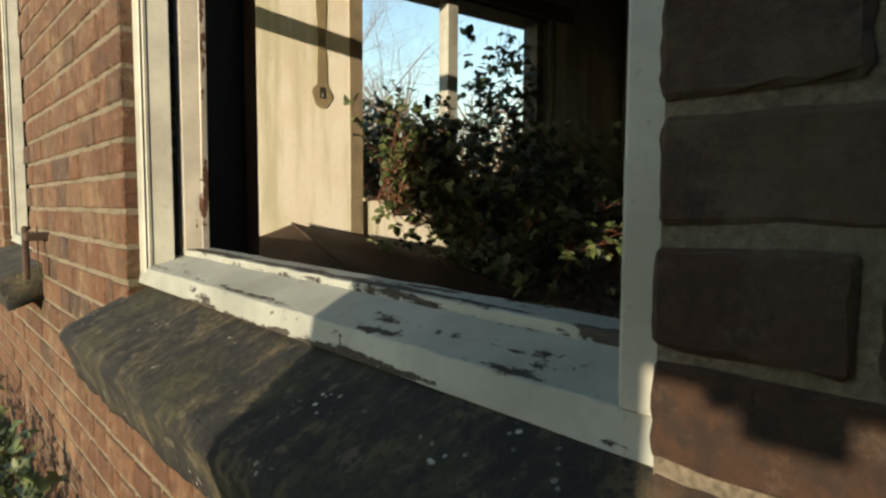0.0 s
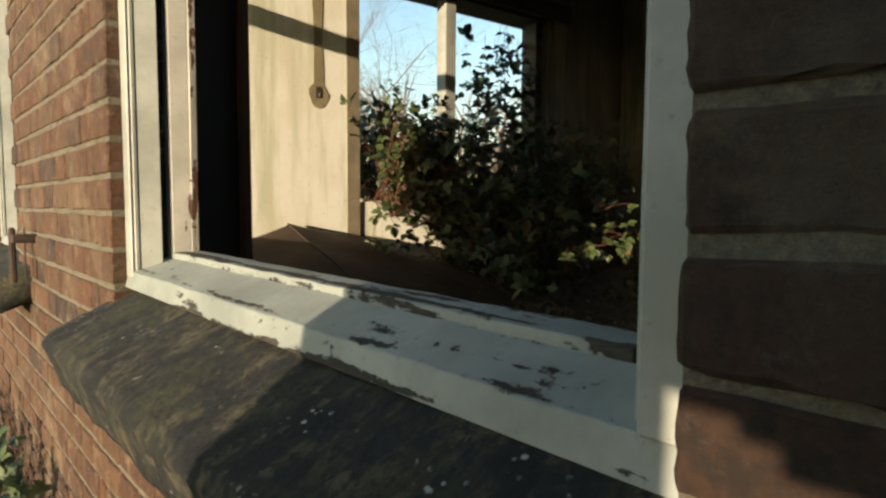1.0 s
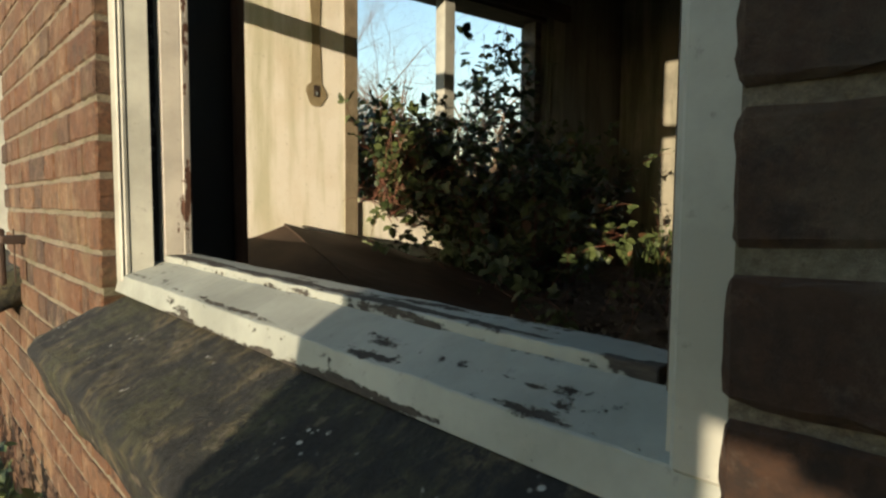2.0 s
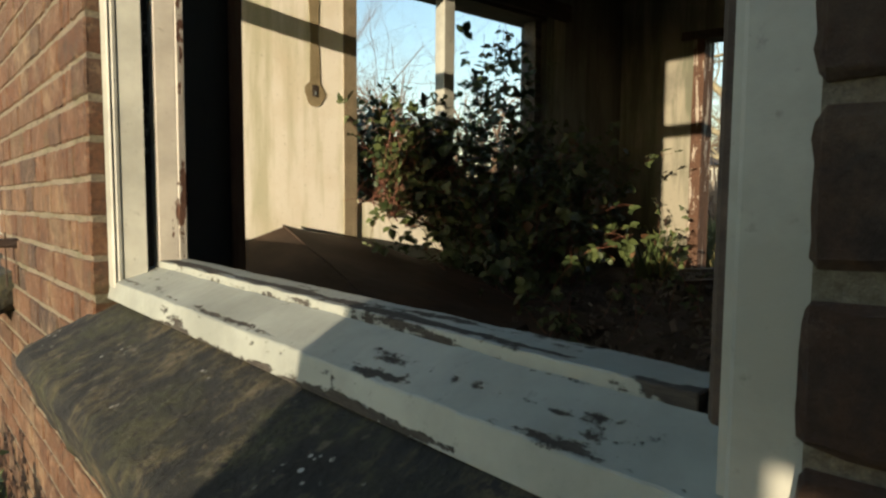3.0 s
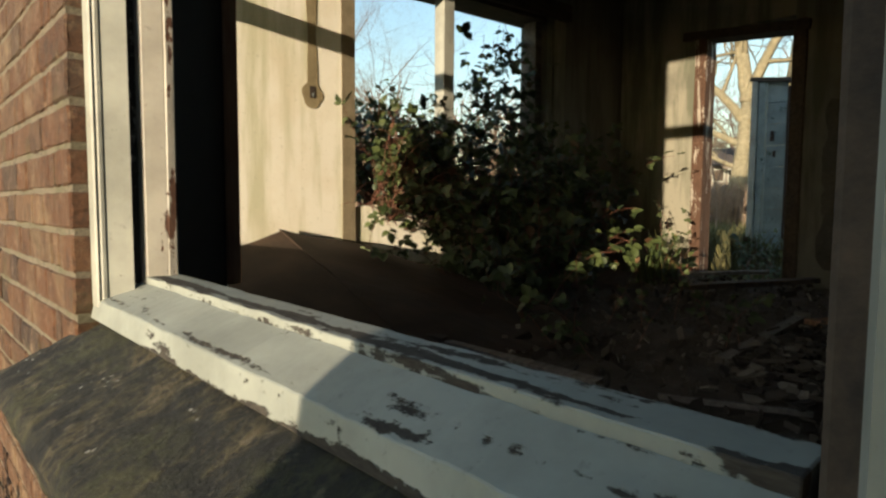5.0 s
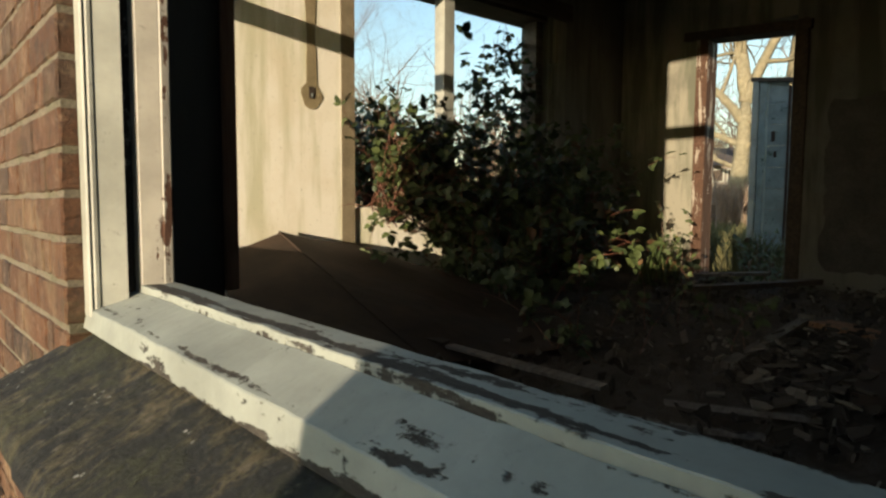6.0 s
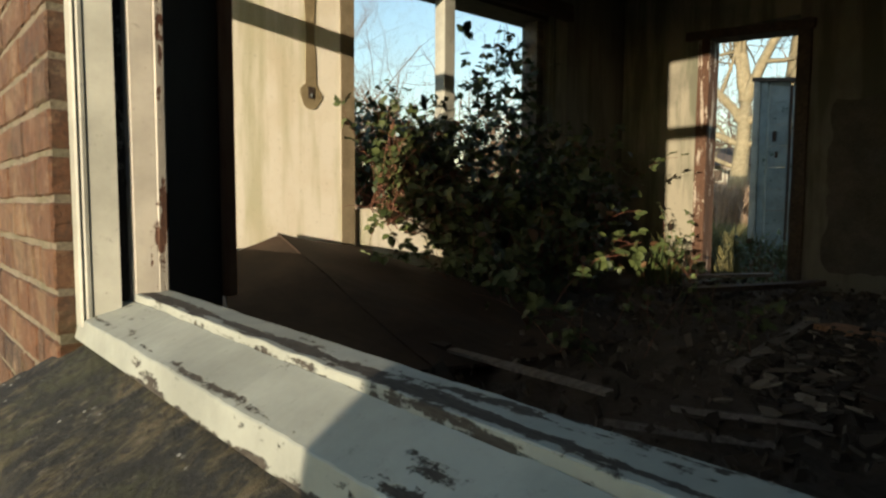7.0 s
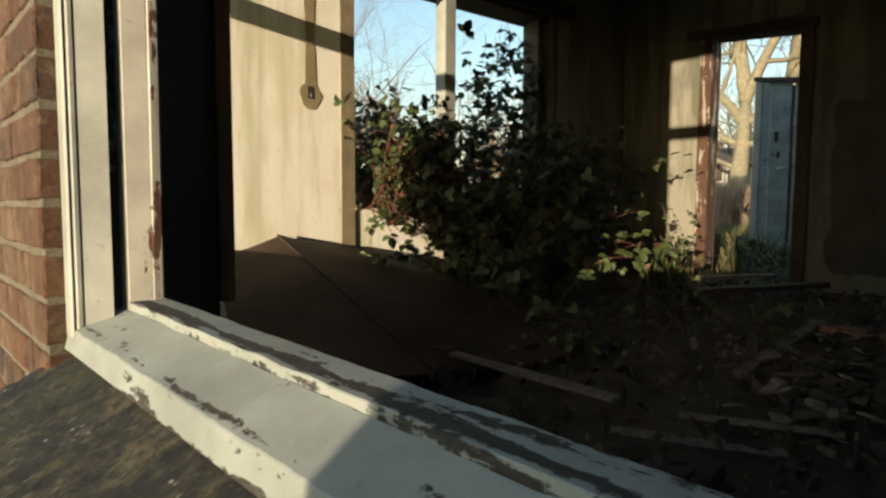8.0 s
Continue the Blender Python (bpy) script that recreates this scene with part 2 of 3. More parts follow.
class Soup:
    """Vertices and faces of one joined mesh, gathered quickly."""

    def __init__(self):
        self.v, self.f = [], []

    def tube(self, pts, radii, sides=5):
        base = len(self.v)
        for k, p in enumerate(pts):
            d = (pts[min(k + 1, len(pts) - 1)] - pts[max(k - 1, 0)])
            q = d.to_track_quat("Z", "Y") if d.length > 1e-6 else Vector((0, 0, 1)).to_track_quat("Z", "Y")
            for s in range(sides):
                a = 2 * math.pi * s / sides
                self.v.append(p + q @ Vector((math.cos(a) * radii[k], math.sin(a) * radii[k], 0)))
        for k in range(len(pts) - 1):
            for s in range(sides):
                i, j = base + k * sides + s, base + k * sides + (s + 1) % sides
                self.f.append((i, j, j + sides, i + sides))
        self.f.append(tuple(base + (len(pts) - 1) * sides + s for s in range(sides)))

    def leaf(self, p, way, normal, length, width):
        """A leaf folded along its midrib, with a toothed outline."""
        x = way.normalized()
        y = normal.cross(x)
        if y.length < 1e-4:
            y = Vector((1, 0, 0)).cross(x)
        y.normalize()
        z = x.cross(y)
        i = len(self.v)
        for u, w, h in ((0, 0, 0), (0.22, 0.42, 0.06), (0.5, 0.5, 0.10), (0.8, 0.26, 0.05), (1, 0, -0.08), (0.8, -0.26, 0.05), (0.5, -0.5, 0.10), (0.22, -0.42, 0.06), (0.5, 0, -0.02)):
            self.v.append(p + x * u * length + y * w * width + z * h * length)
        self.f += [(i, i + 1, i + 2, i + 8), (i + 8, i + 2, i + 3, i + 4), (i, i + 8, i + 6, i + 7), (i + 8, i + 4, i + 5, i + 6)]

    def make(self, name, mat, parent=None, smooth=True):
        me = bpy.data.meshes.new(name)
        me.from_pydata([tuple(p) for p in self.v], [], self.f)
        me.materials.append(mat)
        if smooth:
            for p in me.polygons:
                p.use_smooth = True
        ob = new(name, me)
        if parent:
            ob.parent = parent
        return ob


def rnd(a, b):
    return random.uniform(a, b)


def rvec(s=1.0):
    return Vector((rnd(-s, s), rnd(-s, s), rnd(-s, s)))


# ---- plan ----
FACE, FRAME, INNER = 0.342, 0.368, 0.72        # brick face, window frame face, inner wall face
YL, YR = 1.330, 0.176                          # the near window's jambs
W2R, W2L = 2.53, 3.22                          # the second window's jambs
BACK, FAR = 3.50, 5.95                         # inner faces of side wall and end wall
GROUND, FLOOR, TOP = -0.16, 0.22, 3.35
SILL, HEAD = 0.75, 2.95
SIDE = -2.6                                    # inner face of the other side wall

# ---- ground and the room's shell ----
def ground_sheet():
    s = Soup()
    n, w = 60, 1.9
    xs = [math.copysign(abs(k / n) ** 2.4 * 220, k) + 1 for k in range(-n, n + 1)]
    for a in xs:
        for b in xs:
            d = math.hypot(a - 2, b - 1)
            inside = FACE + 0.1 < a < FAR + 0.2 and SIDE - 0.2 < b < BACK + 0.2
            z = GROUND + noise.noise(Vector((a * 0.5, b * 0.5, 0))) * 0.05 * min(1, d / 3) + noise.noise(Vector((a * 0.03, b * 0.03, 5))) * min(1.2, d * 0.012)
            if a > FAR + 0.4:
                z += 0.42 * min(1, (a - FAR) / 2)
            s.v.append(Vector((a, b, z if not inside else GROUND)))
    m = len(xs)
    for i in range(m - 1):
        for j in range(m - 1):
            s.f.append((i * m + j, (i + 1) * m + j, (i + 1) * m + j + 1, i * m + j + 1))
    return tagged(s.make("ground", TURF), "rough winter grass and bare earth round the ruin", "ground", kind="structure")


ground_sheet()

# front wall: a core behind the brick faces, with openings for two windows
CORE = FACE + 0.0035
wall_front = part("wall_front", boxes(
    ((CORE, SIDE - 0.3, GROUND - 0.3), (0.497, YR - 0.002, TOP)),
    ((0.497, SIDE - 0.3, GROUND - 0.3), (INNER, YR - 0.30, TOP)),
    ((CORE, YR - 0.002, GROUND - 0.3), (0.497, YL + 0.002, SILL - 0.075)),
    ((0.497, YR - 0.30, GROUND - 0.3), (INNER, YL + 0.30, 0.40)),
    ((CORE, YR - 0.002, HEAD), (0.497, YL + 0.002, TOP)),
    ((0.497, YR - 0.30, HEAD), (INNER, YL + 0.30, TOP)),
    ((CORE, YL + 0.002, GROUND - 0.3), (0.497, W2R - 0.012, TOP)),
    ((0.497, YL + 0.30, GROUND - 0.3), (INNER, W2R - 0.012, TOP)),
    ((CORE, W2R - 0.012, GROUND - 0.3), (INNER, W2L + 0.012, SILL - 0.075)),
    ((CORE, W2R - 0.012, HEAD), (INNER, W2L + 0.012, TOP)),
    ((CORE, W2L + 0.012, GROUND - 0.3), (INNER, BACK + 0.33, TOP))), MORTAR)
tagged(wall_front, "red brick front wall in weathered lime mortar", "wall", kind="structure")
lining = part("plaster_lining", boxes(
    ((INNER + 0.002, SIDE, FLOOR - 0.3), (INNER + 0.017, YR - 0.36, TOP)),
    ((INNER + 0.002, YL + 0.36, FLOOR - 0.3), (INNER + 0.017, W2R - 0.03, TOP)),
    ((INNER + 0.002, W2L + 0.03, FLOOR - 0.3), (INNER + 0.017, BACK - 0.003, TOP))), WALL_SHADED, wall_front, "stained plaster darkened for room shade")

# side wall with the wide far window
WX0, WX1, WZ0, WZ1 = 2.46, 4.60, 0.93, 2.56
wall_side = part("wall_side", boxes(
    ((INNER, BACK, GROUND - 0.3), (WX0, BACK + 0.3, TOP)),
    ((WX0, BACK, WZ1 + 0.26), (WX1, BACK + 0.3, TOP)),
    ((WX0, BACK, GROUND - 0.3), (WX0 + 0.001, BACK + 0.3, WZ0))), WALL_WHITE)
bm = boxes(((WX0 + 0.002, BACK + 0.01, GROUND - 0.3), (WX1 - 0.002, BACK + 0.29, WZ0)))
rough_up(bm, 0.05, 5, 12, (2,))
part("low_wall", bm, WALL_WHITE, wall_side, "broken low wall under the window")
# corner end of the same wall, its colour darkened for shade
part("damp_end", boxes(((WX1, BACK, GROUND - 0.3), (FAR + 0.25, BACK + 0.3, TOP))), WALL_SHADED_DEEP, wall_side, "stained plaster, corner shade in its colour")
tagged(wall_side, "stained cream plastered side wall in low sunlight", "wall", kind="structure")
# end wall with a doorway
EY0, EY1, EZ = 1.84, 2.60, 2.56
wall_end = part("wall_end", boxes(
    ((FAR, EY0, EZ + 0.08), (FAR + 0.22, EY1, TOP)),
    ((FAR, EY1, GROUND - 0.3), (FAR + 0.22, BACK - 0.002, TOP))), WALL_SHADED)
tagged(wall_end, "stained plastered end wall with a doorway, darkened for shade", "wall", kind="structure")
# half right of the doorway coloured darker still, for its shade
part("damp_half", boxes(((FAR, SIDE - 0.3, GROUND - 0.3), (FAR + 0.22, EY0, TOP))), WALL_SHADED_DEEP, wall_end, "stained plaster, deeper shade in its colour")
tagged(part("wall_south", boxes(((INNER, SIDE - 0.3, GROUND - 0.3), (FAR, SIDE, TOP))), WALL_SHADED), "plain stained plastered wall of the room, darkened for shade", "wall", kind="structure")
tagged(part("ceiling", boxes(((CORE, SIDE - 0.3, TOP), (FAR + 0.3, BACK + 0.35, TOP + 0.2))), CEIL), "sooty plaster ceiling", "ceiling", kind="structure")


def floor_sheet():
    s = Soup()
    nx, ny = 90, 100
    for i in range(nx + 1):
        for j in range(ny + 1):
            x, y = INNER + (FAR - INNER) * i / nx, SIDE + (BACK - SIDE) * j / ny
            p = Vector((x, y, 0))
            z = FLOOR + 0.05 * noise.noise(p * 1.5) + 0.05 * noise.noise(p * 5) + 0.025 * noise.noise(p * 14)
            s.v.append(Vector((x, y, z + 0.05 * x / FAR)))
    for i in range(nx):
        for j in range(ny):
            a = i * (ny + 1) + j
            s.f.append((a, a + ny + 1, a + ny + 2, a + 1))
    return tagged(s.make("floor", SOIL), "rubble and rotting litter over the room's floor", "floor", kind="structure")


floor_sheet()

# ---- the near window ----
def prism(plan, z0, z1):
    bm = bmesh.new()
    lo, hi = [bm.verts.new((x, y, z0)) for x, y in plan], [bm.verts.new((x, y, z1)) for x, y in plan]
    bm.faces.new(lo)
    bm.faces.new(hi)
    n = len(plan)
    for k in range(n):
        bm.faces.new((lo[k], lo[(k + 1) % n], hi[(k + 1) % n], hi[k]))
    bmesh.ops.recalc_face_normals(bm, faces=bm.faces)
    return bm


def sash_window(y0, y1, name, label):
    w = tagged(new(name), label, "window", kind="structure")
    # sloping sill board with a square nose, sagging towards one end, and the raised strip behind it
    mid = (y0 + y1) / 2

    def run(prof, ya, yb, wear, bevel):
        bm = bmesh.new()
        n, rings = 90, []
        for k in range(n + 1):
            y = ya + (yb - ya) * k / n
            ring = []
            for q, (x, z) in enumerate(prof):
                worn = wear * (noise.noise(Vector((x * 9, y * 16, z * 9 + q))) + 0.6 * noise.noise(Vector((x * 30, y * 60, q))))
                ring.append(bm.verts.new((x - 0.008 * (y - mid) + (worn if q == 1 else 0), y, z + 0.0138 * (y - mid) + (worn if q in (1, 2) else 0))))
            rings.append(ring)
        for c, d in zip(rings, rings[1:]):
            for q in range(len(prof)):
                r = (q + 1) % len(prof)
                bm.faces.new((c[q], c[r], d[r], d[q]))
        bm.faces.new(rings[0])
        bm.faces.new(rings[-1][::-1])
        bmesh.ops.recalc_face_normals(bm, faces=bm.faces)
        edges = [e for e in bm.edges if len(e.link_faces) == 2 and e.calc_face_angle() > 0.4]
        bmesh.ops.bevel(bm, geom=edges, offset=bevel, segments=1, affect="EDGES")
        return bm

    part("window_sill", run([(0.369, SILL - 0.002), (0.3765, SILL + 0.031), (0.4492, SILL + 0.056), (0.4492, SILL - 0.002)], y0, y1, 0.0018, 0.0012), PAINT_SILL, w, "white sill board with flaking paint")
    part("sash_rest", run([(0.4496, SILL), (0.4496, SILL + 0.067), (0.505, SILL + 0.0685), (0.505, SILL)], y0 + 0.087, y1 - 0.034, 0.0014, 0.0012), PAINT_STRIP, w, "grey worn strip behind the sill")
    for side, (ya, s) in enumerate(((y1, -1), (y0, 1))):
        # box frame: front board, stile with bead, dark sash channel, inner lining
        e = 0.003 if s > 0 else 0.0
        deep = 0.035 if s > 0 else 0.0

        def strip(x0, x1, d, z=SILL + 0.05, b=0.002):
            return boxes(((x0, ya, z), (x1, ya + s * (d + e), HEAD)), bevel=b)

        part("jamb", strip(FRAME, 0.3745, 0.035, SILL + 0.026, 0.003), PAINT_JAMB, w, "cream painted box frame")
        part("staff_bead", strip(0.375, 0.386, 0.0360, SILL + 0.026, 0.003), PAINT_JAMB, w)
        part("stile", prism([(0.3865, ya), (0.3865, ya + s * (0.0345 + e + 0.3 * deep)), (0.4235, ya + s * (0.0455 + e + 0.25 * deep)), (0.4235, ya)], SILL + 0.03, HEAD), PAINT_JAMB, w)
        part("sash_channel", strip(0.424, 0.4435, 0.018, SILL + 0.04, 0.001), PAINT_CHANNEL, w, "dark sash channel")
        # right lining in dark timber, left lining in flaking paint
        part("inner_lining", prism([(0.444, ya), (0.444, ya + s * (0.036 + e + deep)), (0.448, ya + s * (0.040 + e + deep)), (0.481, ya + s * (0.047 + e + deep)), (0.481, ya)], SILL + 0.045, HEAD), DARKWOOD if s > 0 else PAINT_LINING, w, "dark lining" if s > 0 else "")
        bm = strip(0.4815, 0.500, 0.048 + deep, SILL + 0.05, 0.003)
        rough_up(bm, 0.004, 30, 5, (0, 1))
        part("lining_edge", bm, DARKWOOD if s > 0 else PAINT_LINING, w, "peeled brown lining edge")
    part("transom", boxes(((0.40, y0 + 0.03, 2.115), (0.48, y1 - 0.03, 2.24)), bevel=0.006), PAINT_JAMB, w, "white transom bar")
    part("window_head", boxes(((FRAME, y0, HEAD - 0.06), (0.50, y1, HEAD)), bevel=0.004), PAINT_JAMB, w)
    return w


sash_window(YR, YL, "window_1", "derelict sash window without glass, white paint flaking")
sash_window(W2R, W2L, "window_2", "derelict second window with weathered white frame")


def splayed_reveal(ya, s):
    """Boards that line the splay from the sash to the room, and the corner post."""
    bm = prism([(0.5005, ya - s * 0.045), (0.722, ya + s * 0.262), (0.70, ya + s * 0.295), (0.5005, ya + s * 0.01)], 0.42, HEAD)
    # boards coloured with the shade that falls in the splay
    ob = part("reveal", bm, REVEAL_SHADE)
    part("corner_post", boxes(((0.724, ya + s * 0.255, 0.757), (0.758, ya + s * 0.33, HEAD)), bevel=0.004), BROWNWOOD, ob, "bare brown corner post")
    return tagged(ob, "splayed window reveal, coloured black for its shade", "window reveal", kind="structure")


splayed_reveal(YL, 1)
splayed_reveal(YR, -1)


def stone_sill(y0, y1, label):
    bm = bmesh.new()
    prof = [(0.250, 0.576), (0.222, 0.660), (0.234, 0.677), (FRAME + 0.06, 0.765), (FRAME + 0.06, 0.66), (FACE + 0.005, 0.61)]
    n = 44
    rings = []
    for k in range(n + 1):
        y = y0 + (y1 - y0) * k / n
        ring = []
        for q in range(len(prof)):
            (xa, za), (xb, zb) = prof[q], prof[(q + 1) % len(prof)]
            m = 14 if q == 2 else 3
            for h in range(m):
                f = h / m
                p = Vector((xa + (xb - xa) * f, y, za + (zb - za) * f))
                d = noise.noise(Vector((p.x * 22, p.y * 9, p.z * 22))) * 0.0022 + noise.noise(p * 60) * 0.0022
                end = min(1, (y1 - y) / 0.012) if y > y1 - 0.012 else 1
                ring.append(bm.verts.new((p.x + d * (1.6 if q < 2 else 0.3) + (1 - end) * 0.006, p.y, p.z + d * (1.5 if q in (0, 1, 2) else 0))))
        rings.append(ring)
    for a, b in zip(rings, rings[1:]):
        for q in range(len(a)):
            r = (q + 1) % len(a)
            bm.faces.new((a[q], a[r], b[r], b[q]))
    bm.faces.new(rings[0])
    bm.faces.new(rings[-1][::-1])
    bmesh.ops.recalc_face_normals(bm, faces=bm.faces)
    ob = part("stone_sill", bm, STONE, smooth=True)
    return tagged(ob, label, "window sill", kind="structure")


stone_sill(YR - 0.06, 1.372, "dark lichened sandstone sill below the painted sill board")
stone_sill(2.30, W2L + 0.1, "dark mossy sandstone sill of the second window")

# ---- the far window, closet door frame and end doorway ----
far_window = tagged(new("window_3"), "wide derelict window opening overgrown with bramble", "window", kind="structure")
part("mullion", boxes(((3.35, BACK + 0.06, WZ0), (3.47, BACK + 0.17, WZ1 + 0.3)), bevel=0.006), PAINT_JAMB, far_window, "sunlit cream painted mullion post")
# frame and architrave in darker materials than the mullion, for the corner's shade
part("window_frame", boxes(((4.50, BACK + 0.05, WZ0), (4.598, BACK + 0.19, WZ1 + 0.2)), bevel=0.006), GREYWOOD, far_window)
part("architrave", boxes(((4.602, BACK - 0.022, WZ0), (4.66, BACK - 0.002, WZ1 + 0.24)), ((4.68, BACK - 0.03, WZ0), (4.86, BACK - 0.002, WZ1 + 0.12)), bevel=0.004), WALL_SHADED, far_window, "panelled architrave beside the window")
bm = bmesh.new()
board(bm, (2.30, BACK - 0.03, 2.62), (4.92, BACK - 0.03, 2.775), 0.05, 0.15)
part("lintel", bm, DARKWOOD, far_window, "sagging dark lintel board")
bm = bmesh.new()
board(bm, (2.462, BACK + 0.15, 2.60), (4.598, BACK + 0.15, 2.70), 0.29, 0.11)
part("soffit", bm, DARKWOOD, far_window)
bm = boxes(((WX0 - 0.105, BACK - 0.008, FLOOR), (WX0, BACK - 0.002, TOP - 0.01)))
rough_up(bm, 0.008, 8, 5, (0,))
part("bare_edge", bm, EDGE, far_window, "raw grey-brown render edge")

door = tagged(new("door_1"), "leaning rotten door frame open to the garden", "door frame", kind="structure")
for ya, yb in ((EY0 - 0.1, EY0 + 0.01), (EY1 - 0.01, EY1 + 0.10)):
    bm = boxes(((FAR - 0.03, ya, FLOOR), (FAR + 0.20, yb, EZ + 0.03)), bevel=0.006)
    rough_up(bm, 0.009, 8, 6, (0, 1))
    part("jamb", bm, PAINT_BARE if ya > 2 else DARKWOOD, door)
bm = bmesh.new()
board(bm, (FAR + 0.08, EY0 - 0.12, 2.535), (FAR + 0.08, EY1 + 0.22, 2.63), 0.24, 0.08)
part("door_head", bm, DARKWOOD, door)

# ---- unseen wall added behind the walk; its low gap shapes the window's shade ----
garden = part("garden_wall", boxes(
    ((-1.05, -0.203, GROUND - 0.2), (-0.9, 0.20, 3.3)),
    ((-0.95, -0.56, 0.923), (-0.9, -0.203, 3.3)),
    ((-0.92, -0.270, 0.911), (-0.9, -0.252, 0.922)),
    ((-0.92, -0.320, 0.897), (-0.9, -0.272, 0.922)),
    ((-1.05, -4.5, GROUND - 0.2), (-0.9, -0.56, 3.3))), BRICK)
tagged(garden, "unseen red brick wall with a low gap, added to cast shade", "wall", kind="structure")

# ---- sheet of board and litter in the room ----
def fallen_board(corners, label):
    bm = bmesh.new()
    quad = [Vector(p) for p in corners]
    n = 10
    grid = [[None] * (n + 1) for _ in range(n + 1)]
    for layer in (0, 1):
        for i in range(n + 1):
            for j in range(n + 1):
                u, v = i / n, j / n
                p = quad[0] * (1 - u) * (1 - v) + quad[1] * u * (1 - v) + quad[2] * u * v + quad[3] * (1 - u) * v
                p = p + Vector((0, 0, 0.035 * noise.noise(p * 2.2) - 0.05 * v * (1 - v) - 0.012 * layer))
                if layer == 0:
                    grid[i][j] = [bm.verts.new(p)]
                else:
                    grid[i][j].append(bm.verts.new(p))
    for layer in (0, 1):
        for i in range(n):
            for j in range(n):
                f = [grid[i][j][layer], grid[i + 1][j][layer], grid[i + 1][j + 1][layer], grid[i][j + 1][layer]]
                bm.faces.new(f if layer == 0 else f[::-1])
    rim = [(i, 0) for i in range(n)] + [(n, j) for j in range(n)] + [(i, n) for i in range(n, 0, -1)] + [(0, j) for j in range(n, 0, -1)]
    for a, b in zip(rim, rim[1:] + rim[:1]):
        bm.faces.new((grid[a[0]][a[1]][0], grid[b[0]][b[1]][0], grid[b[0]][b[1]][1], grid[a[0]][a[1]][1]))
    bmesh.ops.recalc_face_normals(bm, faces=bm.faces)
    return tagged(part("fallen_board", bm, BOARD), label, "board", group="fallen boards")


fallen_board(((1.865, 3.45, 0.812), (3.15, 3.40, 0.52), (2.95, 1.75, 0.27), (1.75, 1.95, 0.32)), "rain-stained brown hardboard sheet slumped against the wall")
fallen_board(((1.50, 3.44, 0.69), (1.885, 3.449, 0.804), (1.765, 1.945, 0.313), (1.05, 2.20, 0.33)), "second brown sheet leaning under the first")


def plank(a, b, width, thick, mat, label, name="plank"):
    bm = bmesh.new()
    board(bm, a, b, width, thick, bevel=0.0)
    rough_up(bm, 0.006, 9, 3)
    return tagged(part(name, bm, mat), label, "plank", group="fallen timbers")


plank((2.70, 1.135, 0.295), (4.02, 1.165, 0.325), 0.055, 0.03, GREYWOOD, "pale split plank lying on the rubble")
plank((1.93, 2.04, 0.345), (1.92, 1.26, 0.338), 0.055, 0.014, GREYWOOD, "grey weathered board lying along the litter")
plank((1.56, 3.15, 0.49), (1.93, 2.06, 0.350), 0.07, 0.025, DARKWOOD, "dark wet batten propped on the litter")
plank((1.76, 1.19, 0.295), (1.96, 0.76, 0.295), 0.018, 0.02, GREYWOOD, "thin pale batten on the dark floor")
plank((2.05, 1.11, 0.295), (2.24, 0.68, 0.295), 0.014, 0.02, GREYWOOD, "thin pale lath on the dark floor")
plank((0.85, 2.60, 0.47), (1.15, 1.20, 0.47), 0.11, 0.05, DARKWOOD, "dark wet joist lying below the window")
plank((3.95, 1.10, 0.315), (3.72, 0.72, 0.315), 0.16, 0.03, BROWNWOOD, "bare brown board on the rubble")
plank((5.2, 2.45, 0.37), (5.85, 1.95, 0.38), 0.08, 0.03, GREYWOOD, "pale board lying before the doorway")
plank((4.6, 2.15, 0.34), (5.6, 1.5, 0.37), 0.10, 0.04, DARKWOOD, "dark board lying before the doorway")
plank((2.5, 0.6, 0.31), (4.2, 0.75, 0.36), 0.12, 0.05, BOARD, "brown rotten board on the rubble")


def rubble():
    s = Soup()
    for _ in range(2600):
        p = Vector((rnd(1.2, 5.7), rnd(-0.6, 2.6), 0))
        p.z = FLOOR + 0.04 + 0.05 * p.x / FAR + rnd(-0.02, 0.05)
        r = rnd(0.005, 0.017) * (1 if random.random() < 0.9 else 1.8)
        q = Euler((rnd(0, 6), rnd(0, 6), rnd(0, 6))).to_matrix()
        dims = Vector((r, r * rnd(0.4, 2.6), r * rnd(0.1, 0.35)))
        i = len(s.v)
        for sx in (-1, 1):
            for sy in (-1, 1):
                for sz in (-1, 1):
                    s.v.append(p + q @ Vector((sx * dims.x * rnd(0.7, 1), sy * dims.y * rnd(0.7, 1), sz * dims.z)))
        s.f += [(i, i + 1, i + 3, i + 2), (i + 4, i + 6, i + 7, i + 5), (i, i + 4, i + 5, i + 1), (i + 2, i + 3, i + 7, i + 6), (i, i + 2, i + 6, i + 4), (i + 1, i + 5, i + 7, i + 3)]
    for _ in range(260):
        p = Vector((random.gauss(2.85, 0.42), random.gauss(0.86, 0.12), 0))
        p.z = FLOOR + 0.075 + 0.05 * p.x / FAR + rnd(-0.01, 0.03)
        r = rnd(0.012, 0.045)
        base = len(s.v)
        q = Euler((rnd(-0.4, 0.4), rnd(-0.4, 0.4), rnd(0, 6))).to_matrix()
        ring = [Vector((math.cos(a) * r * rnd(0.4, 1.4), math.sin(a) * r * rnd(0.4, 1.4), 0)) for a in (0, 1.2, 2.5, 3.7, 5.1)]
        for h in (0.0, rnd(0.005, 0.014)):
            s.v += [p + q @ (c + Vector((0, 0, h))) for c in ring]
